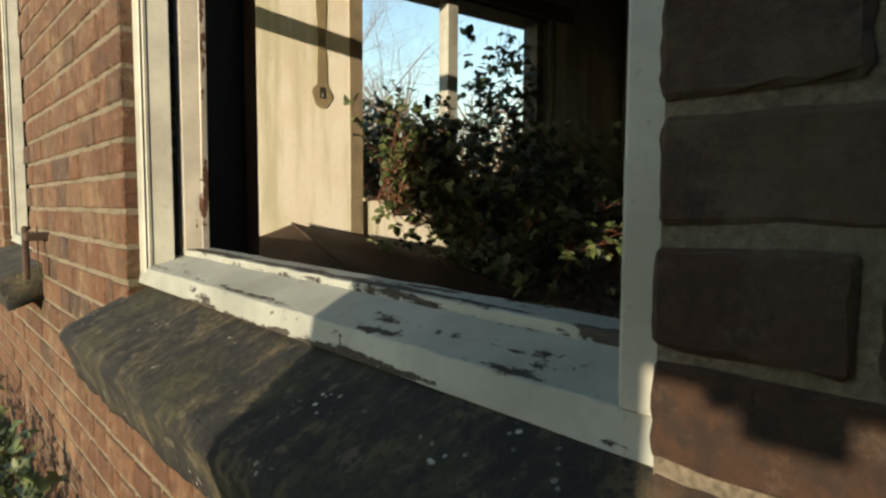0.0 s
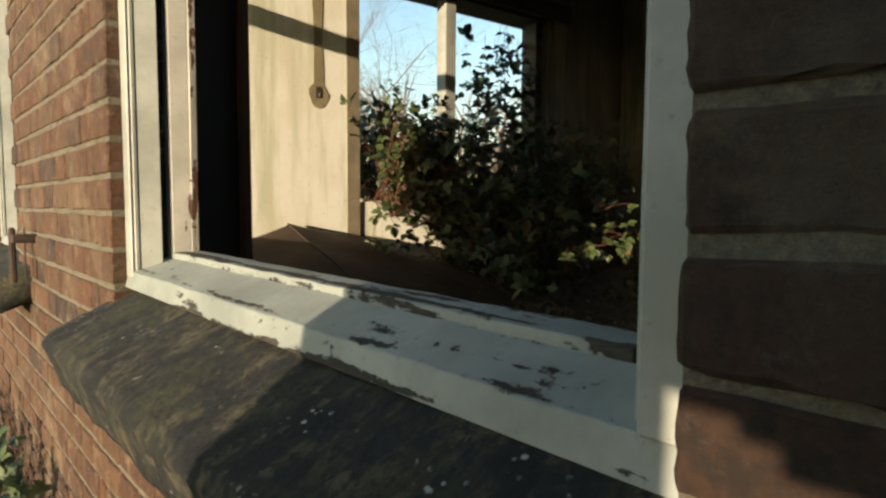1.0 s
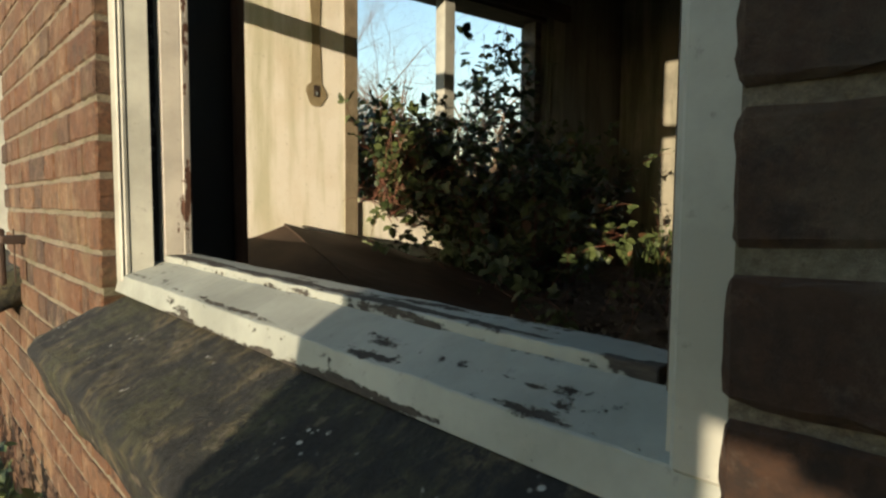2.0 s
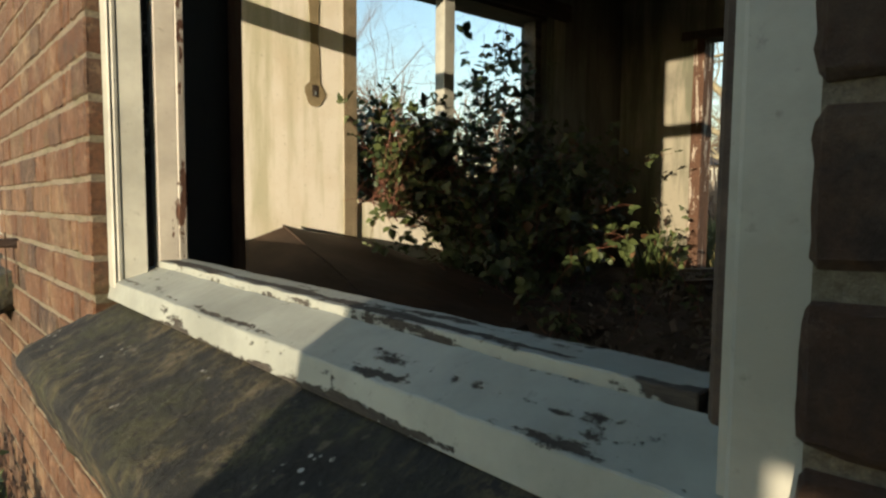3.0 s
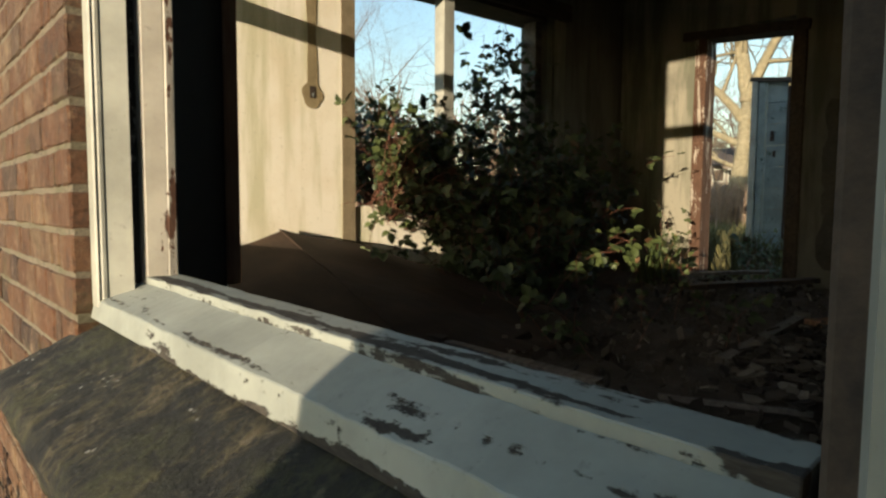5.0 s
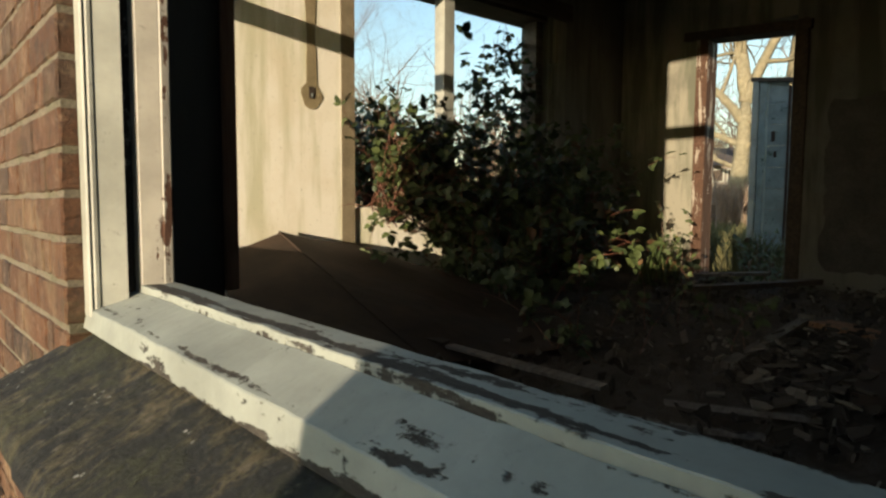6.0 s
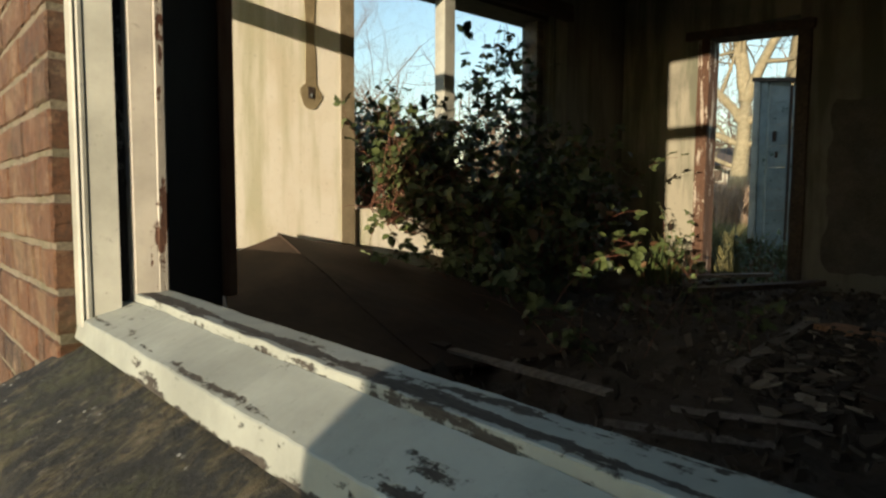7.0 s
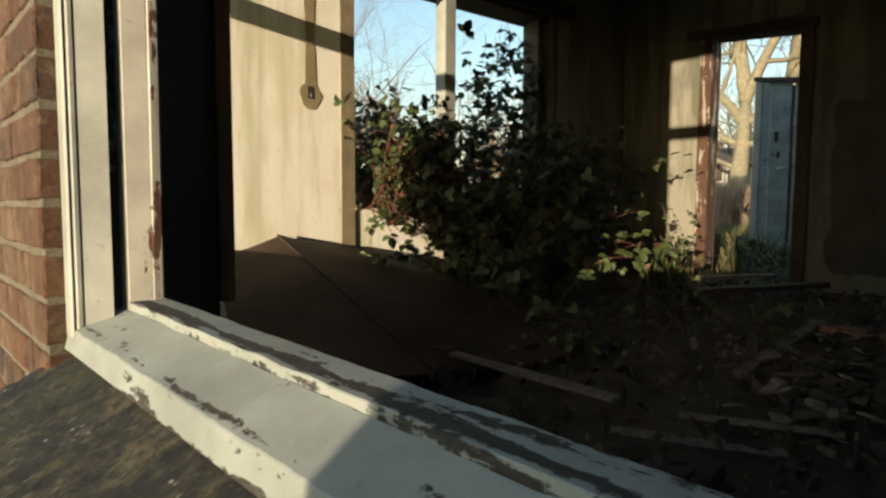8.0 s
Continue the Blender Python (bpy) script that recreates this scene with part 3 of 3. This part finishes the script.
        s.f += [tuple(base + 5 + j for j in range(5))] + [(base + j, base + (j + 1) % 5, base + 5 + (j + 1) % 5, base + 5 + j) for j in range(5)]
    return tagged(s.make("rubble", PATCH_LITTER, smooth=False), "broken plaster, bricks and splinters strewn on the floor", "rubble", kind="stuff")


def litter_material():
    m, nt, b = material("broken plaster and wood bits", 0.95)
    isl = nt.nodes.new("ShaderNodeNewGeometry").outputs["Random Per Island"]
    plug(nt, b, ramp(nt, isl, (0.0, (0.02, 0.016, 0.012)), (0.6, (0.06, 0.048, 0.036)), (0.9, (0.11, 0.092, 0.072)), (1.0, (0.28, 0.25, 0.20))))
    return m


PATCH_LITTER = litter_material()
rubble()

# chase and hole of a lost light switch, in the side wall
switch = tagged(new("light_switch_hole"), "raw cement chase with the hole of a lost light switch", "wall fitting")
bm = bmesh.new()
prof = [(0.02 + 0.052 * math.sin(a) * (1 + 0.12 * math.sin(5 * a)), 0.075 - 0.085 * math.cos(a)) for a in [0.1 + 0.31 * k for k in range(9)]]
prof += [(0.047, 0.28), (0.040, 0.45), (0.046, 0.66), (0.042, 1.0), (0.048, 1.5), (-0.006, 1.5), (-0.002, 1.0), (-0.010, 0.7), (0.001, 0.45), (-0.004, 0.28)]
prof += [(0.02 - 0.050 * math.sin(a) * (1 + 0.1 * math.sin(4 * a)), 0.075 - 0.085 * math.cos(a)) for a in [0.1 + 0.31 * k for k in range(8, -1, -1)]]
lo = [bm.verts.new((2.132 + 1.45 * (x - 0.02), BACK - 0.004, 1.58 + z)) for x, z in prof]
bm.faces.new(lo)
ext = bmesh.ops.extrude_face_region(bm, geom=bm.faces[:])
for v in ext["geom"]:
    if isinstance(v, bmesh.types.BMVert):
        v.co.y += 0.003
bmesh.ops.recalc_face_normals(bm, faces=bm.faces)
part("chase", bm, CHASE, switch)
part("switch_box", boxes(((2.112, BACK - 0.007, 1.635), (2.156, BACK - 0.0045, 1.71)), bevel=0.001), DARKWOOD, switch, "black empty switch box")
part("wire_end", boxes(((2.128, BACK - 0.011, 1.645), (2.141, BACK - 0.0075, 1.668)), bevel=0.001), PAINT_BLUE, switch, "white stub of cable")

# bare patch on the end wall
bm = bmesh.new()
pts = []
for k in range(110):
    a = 2 * math.pi * k / 110
    x, y = math.cos(a), math.sin(a)
    q = max(abs(x), abs(y))
    r = 1 / q * (1 + 0.10 * noise.noise(Vector((x * 3, y * 3, 2))) + 0.05 * noise.noise(Vector((x * 11, y * 11, 4))))
    pts.append(bm.verts.new((FAR - 0.004, 0.85 + x * r * 0.72, 1.15 + y * r * 0.74)))
bm.faces.new(pts)
ext = bmesh.ops.extrude_face_region(bm, geom=bm.faces[:])
for v in ext["geom"]:
    if isinstance(v, bmesh.types.BMVert):
        v.co.x += 0.003
bmesh.ops.recalc_face_normals(bm, faces=bm.faces)
part("bare_patch", bm, PATCH, wall_end, "dark patch where the plaster has fallen")

# iron pintle on the front wall
hook = tagged(new("iron_hook"), "rusty iron hinge pintle driven into the brickwork", "iron hook")
HY, HZ = 2.20, 0.80
part("spike", boxes(((FACE - 0.06, HY - 0.03, HZ + 0.005), (FACE + 0.02, HY + 0.03, HZ + 0.03)), bevel=0.004), RUST, hook)
part("pin", boxes(((FACE - 0.062, HY + 0.018, HZ - 0.12), (FACE - 0.044, HY + 0.036, HZ + 0.05)), bevel=0.005), RUST, hook)
part("wire", boxes(((FACE - 0.03, HY - 0.022, HZ - 0.11), (FACE - 0.026, HY - 0.017, HZ + 0.05)), bevel=0.001), RUST, hook)


# ---- plants ----
def bramble(name, label, n, roots, reach, leaf_mat, leaf_size, per, gravity=0.9, seed=1, stem_r=0.004):
    """Arching canes with leaflets in threes. roots(): a start, reach(): a first direction times length."""
    random.seed(seed)
    wood, green = Soup(), Soup()
    for _ in range(n):
        p, d = roots(), reach()
        length = d.length
        d = d.normalized()
        pts, step, k = [p.copy()], 0.07, max(5, int(length / 0.07))
        for i in range(k):
            d = (d + rvec(0.16) + Vector((0, 0, -gravity * step * (i / k) * 2.2))).normalized()
            p = p + d * step
            pts.append(p.copy())
        wood.tube(pts, [stem_r * (1 - 0.7 * i / k) for i in range(k + 1)], 4)
        for i in range(1, k + 1):
            for _ in range(per):
                if random.random() < 0.75:
                    q = pts[i] + rvec(0.03)
                    way = (rvec() + d * 0.4 + Vector((0, 0, -0.15))).normalized()
                    nrm = (Vector((-0.35, -0.35, 0.8)) + rvec(0.7)).normalized()
                    size = leaf_size * rnd(0.55, 1.25)
                    stalk = way * size * 0.5
                    side = nrm.cross(way).normalized()
                    green.leaf(q + stalk, way, nrm, size, size * 0.72)
                    green.leaf(q + stalk * 0.8, (way * 0.35 + side).normalized(), nrm, size * 0.8, size * 0.58)
                    green.leaf(q + stalk * 0.8, (way * 0.35 - side).normalized(), nrm, size * 0.8, size * 0.58)
    top = tagged(new(name), label, "bramble" if leaf_mat is LEAF else "plant")
    wood.make("cane", STEM, top)["kind"] = "stuff"
    if green.v:
        green.make("foliage", leaf_mat, top)["kind"] = "stuff"
    return top


def spread(x0, x1, y0, y1, z0, z1):
    return lambda: Vector((rnd(x0, x1), rnd(y0, y1), rnd(z0, z1)))


bramble("bramble_bush", "leafy sunlit bramble growing through the window opening", 215, spread(2.63, 3.35, 3.42, 4.1, 0.85, 1.1), lambda: Vector((rnd(-0.10, 0.25), rnd(-0.25, 0.1), 1)).normalized() * rnd(0.3, 0.85), LEAF, 0.074, 1, 0.9, 3)
bramble("bramble_bush", "bramble canes trailing down over the low wall", 36, spread(2.55, 3.6, 3.40, 3.6, 0.90, 1.0), lambda: Vector((rnd(-0.3, 0.3), rnd(-0.7, -0.3), 0.35)).normalized() * rnd(0.3, 0.75), LEAF, 0.075, 1, 3.2, 14)
bramble("bramble_bush", "leafy bramble spilling over the low wall", 26, spread(2.6, 3.05, 3.30, 3.55, 0.80, 1.0), lambda: Vector((rnd(-0.15, 0.3), rnd(-0.5, -0.1), rnd(-0.2, 0.5))).normalized() * rnd(0.25, 0.5), LEAF, 0.07, 1, 2.4, 16)
bramble("bramble_bush", "dense dark bramble thicket filling the room's corner", 230, spread(3.2, 4.5, 2.8, 3.45, 0.2, 0.7), lambda: Vector((rnd(-0.3, 0.1), rnd(-0.2, 0.25), 1)).normalized() * rnd(0.5, 1.15), LEAF, 0.074, 1, 1.1, 4)
bramble("bramble_bush", "low bramble trailing over the fallen board", 70, spread(2.9, 3.8, 2.4, 3.1, 0.25, 0.6), lambda: Vector((rnd(-0.8, 0.1), rnd(-0.7, 0.2), 0.7)).normalized() * rnd(0.4, 0.8), LEAF, 0.075, 1, 1.6, 5)
bramble("bramble_bush", "straggling dark bramble at the thicket's edge", 85, spread(4.2, 4.9, 3.1, 3.44, 0.25, 0.6), lambda: Vector((rnd(-0.2, 0.15), rnd(-0.15, 0.1), 1)).normalized() * rnd(0.7, 1.45), LEAF, 0.066, 1, 1.0, 17)
bramble("bramble_bush", "thin bramble creeping over the rubble", 16, spread(2.2, 3.6, 1.15, 1.9, 0.28, 0.33), lambda: Vector((rnd(-0.8, 0.8), rnd(-0.8, 0.8), 0.6)).normalized() * rnd(0.25, 0.6), LEAF, 0.05, 1, 1.8, 18, 0.0025)
bramble("ivy", "dark ivy climbing in the window opening", 30, spread(3.65, 4.5, 3.5, 3.85, 0.95, 1.5), lambda: Vector((rnd(-0.25, 0.3), rnd(-0.12, 0.1), 1)).normalized() * rnd(0.4, 1.1), IVY, 0.085, 1, 0.4, 6, 0.003)
bramble("ivy", "dark ivy strands hanging from the lintel", 9, spread(3.95, 4.45, 3.62, 3.8, 2.45, 2.6), lambda: Vector((rnd(-0.2, 0.2), rnd(-0.1, 0.1), -1)).normalized() * rnd(0.25, 0.7), IVY, 0.085, 1, 0.5, 7, 0.003)
bramble("bramble_bush", "tangle of leafless red bramble canes", 95, spread(2.6, 3.6, 3.3, 3.6, 0.8, 1.0), lambda: Vector((rnd(-0.9, 0.9), rnd(-0.6, 0.2), rnd(0.2, 0.9))).normalized() * rnd(0.4, 0.9), LEAF, 0.07, 0, 1.4, 15, 0.0045)
bramble("weed", "fresh green weed sprouting beside the doorway", 13, spread(5.1, 5.4, 2.42, 2.7, 0.28, 0.32), lambda: Vector((rnd(-0.4, 0.3), rnd(-0.4, 0.4), 1)).normalized() * rnd(0.25, 0.8), WEED, 0.042, 1, 1.3, 8, 0.003)
bramble("weed", "green weeds growing in the doorway", 22, spread(6.2, 6.8, 2.0, 2.4, 0.2, 0.3), lambda: Vector((rnd(-0.4, 0.3), rnd(-0.5, 0.5), 1)).normalized() * rnd(0.3, 0.6), LEAF, 0.06, 1, 1.3, 9, 0.003)


def grass(name, label, area, n, h, mat, seed):
    random.seed(seed)
    s = Soup()
    for _ in range(n):
        p = area()
        lean = Vector((rnd(-0.5, 0.5), rnd(-0.5, 0.5), 1)) * h * rnd(0.5, 1.2)
        side = Vector((rnd(-1, 1), rnd(-1, 1), 0)).normalized() * h * 0.035
        i = len(s.v)
        mid = p + lean * 0.5 + Vector((0, 0, h * 0.1))
        s.v += [p - side, p + side, mid - side * 0.7, mid + side * 0.7, p + lean]
        s.f += [(i, i + 1, i + 3, i + 2), (i + 2, i + 3, i + 4)]
    return tagged(s.make(name, mat), label, "grass", kind="stuff")


grass("grass", "long green blades in the room's corner", lambda: Vector((rnd(5.0, 5.4), rnd(2.5, 2.85), 0.27)), 70, 0.42, WEED, 19)
grass("grass", "tufts of green grass at the wall's foot", lambda: Vector((rnd(-0.7, 0.33), rnd(1.6, 4.2), GROUND - 0.01)), 9000, 0.10, WEED, 10)
grass("grass", "tall dry winter grass behind the ruin", lambda: Vector((rnd(6.6, 16), rnd(2.0, 7.5), GROUND + 0.36)), 7000, 0.45, TURF, 11)
grass("scrub", "brown bank of dead stems behind the garden", lambda: Vector((rnd(15, 20.5), rnd(4.0, 9.5), GROUND + 0.36)), 3500, 1.35, TWIG, 25)
bramble("weed", "broad-leaved green weeds at the wall's foot", 60, spread(-0.15, 0.30, 1.75, 3.4, GROUND, GROUND + 0.02), lambda: Vector((rnd(-0.7, 0.3), rnd(-0.7, 0.7), 0.8)).normalized() * rnd(0.08, 0.2), WEED, 0.045, 2, 1.5, 13, 0.002)


# ---- trees and sheds outside ----
def bare_tree(name, label, base, height, r0, seed, levels, mat, lean=(0, 0, 1), spread_a=0.75, low=0.35, split=4, into=None, limbs=()):
    """limbs: height along the trunk, direction, length and radius of the great limbs, if they are known."""
    random.seed(seed)
    trunk, crown = Soup(), Soup()

    def grow(p, d, length, r, level):
        k = 6
        pts, rad = [p.copy()], [r]
        for i in range(k):
            d = (d + rvec(0.05 if level == 0 and limbs else 0.13 + 0.04 * level) + Vector((0, 0, 0.03 * level))).normalized()
            p = p + d * length / k
            pts.append(p.copy())
            rad.append(r * (1 - 0.55 * (i + 1) / k))
        (trunk if level < 2 else crown).tube(pts, rad, 9 if level == 0 else (6 if level < 2 else (4 if level < 4 else 3)))
        if level >= levels:
            return
        if level == 0 and limbs:
            for share, way, long, thick in limbs:
                grow(pts[round(share * k)], Vector(way).normalized(), long, thick, 1)
            return
        for _ in range(split + (level > 0)):
            i = random.randint(max(1, int(k * low)), k)
            side = rvec().normalized()
            nd = (d * rnd(0.5, 1.0) + side * spread_a * rnd(0.6, 1.3)).normalized()
            grow(pts[i], nd, length * rnd(0.5, 0.75), rad[i] * rnd(0.42, 0.66), level + 1)

    grow(Vector(base), Vector(lean).normalized(), height, r0, 0)
    if into is not None:
        for s in (trunk, crown):
            o = len(into.v)
            into.v += s.v
            into.f += [tuple(a + o for a in f) for f in s.f]
        return None
    top = tagged(new(name), label, "tree")
    trunk.make("trunk", mat, top)
    crown.make("twig_crown", mat, top)["kind"] = "stuff"
    return top


bare_tree("tree", "tall bare winter tree with fine brown twigs", (5.0, 7.9, -0.2), 2.7, 0.045, 21, 6, TWIG, (0.16, 0.05, 1), 0.95, 0.45, 4)
bare_tree("tree", "slender bare tree with a veil of fine twigs", (4.2, 8.4, -0.2), 2.9, 0.05, 31, 6, TWIG, (0.2, 0.0, 1), 0.95, 0.45, 4)
bare_tree("tree", "old beech with pale sunlit trunk and thick bare limbs", (23.0, 8.5, 0.0), 4.9, 0.43, 22, 5, BARK, (0.0, 0.0, 1), 0.9, 0.25, 4, limbs=(
    (1.0, (0.05, 0.05, 1.0), 5.0, 0.25), (1.0, (0.1, -0.55, 1.0), 4.4, 0.22), (0.84, (-0.2, 0.8, 0.9), 4.2, 0.20), (1.0, (0.2, 0.45, 1.0), 4.0, 0.17),
    (0.67, (-0.1, 1.0, 0.45), 3.2, 0.15), (0.84, (0.0, -0.9, 0.5), 3.6, 0.18), (0.67, (-0.3, -1.0, 0.15), 2.8, 0.12), (0.5, (-0.2, 0.9, 0.3), 2.4, 0.10)))
bare_tree("tree", "second pale bare tree behind the garden", (26.0, 7.2, 0.0), 9.0, 0.42, 23, 4, BARK, (0.0, 0.0, 1), 0.7, 0.3, 3)
bare_tree("tree", "thin dark sapling in the rough grass", (12.0, 4.75, 0.1), 2.6, 0.022, 24, 2, TWIG, (0.0, 0.05, 1), 0.5, 0.4, 3)
woods = Soup()
for k in range(46):
    random.seed(100 + k)
    a = radians(20 + 62 * k / 45 + rnd(-0.7, 0.7))
    d = rnd(38, 70)
    bare_tree("", "", (d * math.sin(a), d * math.cos(a), -0.5), rnd(5.5, 8.5), 0.26, 200 + k, 3, TWIG, (0, 0, 1), 0.9, 0.15, 5, woods)
tagged(woods.make("far_woods", TWIG), "hazy brown line of bare trees far off", "woods", kind="stuff")


def shed():
    s = tagged(new("shed"), "low garden shed with a row of small white windows", "shed")
    x, y0, y1, up = 25.5, 8.9, 12.2, 0.78
    part("wall", boxes(((x, y0, 0.0), (x + 2, y1, 1.95 + up))), GREYWOOD, s)
    bm = bmesh.new()
    v = [bm.verts.new((p[0], p[1], p[2] + up)) for p in ((x - 0.3, y0 - 0.3, 1.93), (x - 0.3, y1 + 0.3, 1.93), (x + 1, y1 + 0.3, 2.75), (x + 1, y0 - 0.3, 2.75), (x + 2.3, y0 - 0.3, 1.93), (x + 2.3, y1 + 0.3, 1.93))]
    for f in ((0, 1, 2, 3), (3, 2, 5, 4), (0, 3, 4), (1, 5, 2), (0, 4, 5, 1)):
        bm.faces.new([v[i] for i in f])
    bmesh.ops.recalc_face_normals(bm, faces=bm.faces)
    part("roof", bm, SLATE, s)
    for k in range(5):
        y = y0 + 0.25 + 0.6 * k
        lo, hi = 1.30 + up, 1.75 + up
        w = part("window", boxes(((x - 0.04, y, lo - 0.05), (x - 0.002, y + 0.5, lo)), ((x - 0.04, y, hi), (x - 0.002, y + 0.5, hi + 0.05)), ((x - 0.04, y, lo), (x - 0.002, y + 0.06, hi)), ((x - 0.04, y + 0.44, lo), (x - 0.002, y + 0.5, hi))), PAINT_JAMB, s, "small white framed window")
        part("pane", boxes(((x - 0.02, y + 0.06, lo), (x - 0.004, y + 0.44, hi))), DARKWOOD, w, "dark pane")


shed()


def screen():
    """A boarded leaf that still stands in its frame."""
    s = tagged(new("boarded_door"), "pale blue-white boarded door leaf standing in the garden", "door")
    x, y0, y1, z0, z1 = 8.3, 2.22, 2.965, GROUND + 0.3, 2.55
    n = 9
    for ya, yb in ((y0 + 0.05, 2.528), (2.560, 2.786)):
        for k in range(n):
            za, zb = z0 + (z1 - z0) * k / n, z0 + (z1 - z0) * (k + 1) / n - 0.004
            part("board", boxes(((x, ya, za), (x + 0.03, yb, zb)), bevel=0.003), PAINT_BLUE, s)
    part("stile", boxes(((x - 0.03, 2.80, z0 - 0.1), (x + 0.07, 2.885, z1 + 0.02)), bevel=0.008), PAINT_BLUE, s, "pale painted stile")
    # this stile gets whiter paint to stand in for its sunlit edge
    part("stile", boxes(((x - 0.05, 2.889, z0 - 0.1), (x + 0.07, y1, z1 + 0.03)), bevel=0.008), PAINT_JAMB, s, "whiter stile, sunlit edge in its paint")
    part("stile", boxes(((x - 0.03, y0, z0 - 0.1), (x + 0.07, y0 + 0.048, z1 - 0.05)), bevel=0.005), DARKWOOD, s)
    # dark strip added in place of the shadowed gap between the boards
    bm = boxes(((x - 0.012, 2.531, z0), (x + 0.02, 2.557, z1 - 0.08)), bevel=0.003)
    rough_up(bm, 0.012, 6, 5, (1,))
    part("strap", bm, RUST, s, "dark strip for the gap between the boards")
    bm = bmesh.new()
    board(bm, (x + 0.02, y0 - 0.02, z1 - 0.06), (x + 0.02, y1 + 0.02, z1 + 0.05), 0.16, 0.05)
    part("top_rail", bm, DARKWOOD, s)
    # two dark plates added to stand for stains on the boards
    part("latch", boxes(((x - 0.02, 2.69, 1.80), (x - 0.001, 2.735, 1.93)), bevel=0.009), RUST, s, "dark plate for a stain on the boards")
    part("catch", boxes(((x - 0.015, 2.665, 1.60), (x - 0.001, 2.70, 1.68)), bevel=0.006), RUST, s, "small dark plate for a second stain")


screen()

# ---- brickwork, brick by brick ----
COURSE, Z0 = 0.0742, 0.830
STRETCH, HEADER, CLOSER, JOINT = 0.217, 0.106, 0.051, 0.009


def brick_mesh(width, seed, mat):
    random.seed(seed)
    bm = bmesh.new()
    box(bm, (0, -width / 2, -0.0314), (0.10, width / 2, 0.0314), 0.0035)
    long = [e for e in bm.edges if e.calc_length() > 0.04 and e.verts[0].co.x < 0.05 and e.verts[1].co.x < 0.05]
    bmesh.ops.subdivide_edges(bm, edges=long, cuts=5)
    for v in bm.verts:
        v.co += Vector((rnd(-0.0010, 0.0008), rnd(-0.0013, 0.0013), rnd(-0.0021, 0.0021)))
    me = bpy.data.meshes.new("brick")
    bm.to_mesh(me)
    bm.free()
    me.materials.append(mat)
    return me


BRICKS = {(w, mat.name): [brick_mesh(w, 40 + k, mat) for k in range(7)] for w in (STRETCH, HEADER, CLOSER) for mat in (BRICK, BRICK_DARK)}


def row_of(k, start, way, length):
    """Centres and widths of one course, from a jamb outwards."""
    y, out, i = 0.0, [], 0
    seq = [STRETCH, HEADER] if k % 2 else [HEADER, CLOSER, STRETCH]
    while y < length - 0.03:
        w = seq[i] if i < len(seq) else (HEADER if (i % 2 if k % 2 else (i + 1) % 2 == 0) else STRETCH)
        if w == STRETCH and y + w > length:
            w = HEADER
        out.append((start + way * (y + w / 2), w))
        y += w + JOINT
        i += 1
    return out


joined = Soup()


def lay(k, y, w, single):
    z = Z0 + COURSE * k + COURSE / 2
    if single:
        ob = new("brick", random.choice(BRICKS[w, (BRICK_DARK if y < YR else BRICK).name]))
        ob.parent = wall_front
        ob.location = (FACE + rnd(-0.0022, 0.0008), y, z + rnd(-0.0015, 0.0015))
        ob.rotation_euler = (rnd(-0.008, 0.008), rnd(-0.006, 0.006), rnd(-0.004, 0.004))
        return
    x = FACE + rnd(-0.002, 0.003)
    i = len(joined.v)
    for a in (x, x + 0.09):
        for b in (-w / 2, w / 2):
            for c in (-0.0314, 0.0314):
                joined.v.append(Vector((a, y + b, z + c)))
    joined.f.extend([(i, i + 1, i + 3, i + 2), (i, i + 4, i + 5, i + 1), (i + 2, i + 3, i + 7, i + 6), (i, i + 2, i + 6, i + 4), (i + 1, i + 5, i + 7, i + 3)])


random.seed(77)
k_low, k_sill, k_top = int((GROUND - Z0) / COURSE), -3, int((TOP - Z0) / COURSE)
for k in range(k_low, k_top):
    z = Z0 + COURSE * k
    # pier between the two windows, from the near window's jamb
    if k >= k_sill:
        for y, w in row_of(k, YL, 1, W2R - YL):
            lay(k, y, w, z < 1.62)
        for y, w in row_of(k, W2L, 1, 0.6):
            lay(k, y, w, False)
        for y, w in row_of(k, YR, -1, 2.4):
            lay(k, y, w, y > -0.25 and 0.5 < z < 1.3)
    else:
        for y, w in row_of(k, YL, 1, 2.5):
            lay(k, y, w, y < 2.7)
        for y, w in row_of(k + 1, YL - JOINT, -1, 3.6):
            lay(k, y, w, y > 0.62)
    if z > HEAD + 0.02:
        for y, w in row_of(k, YR + 0.005, 1, YL - YR):
            lay(k, y, w, False)
brickwork = joined.make("brickwork", BRICK, wall_front, smooth=False)
brickwork["kind"] = "stuff"
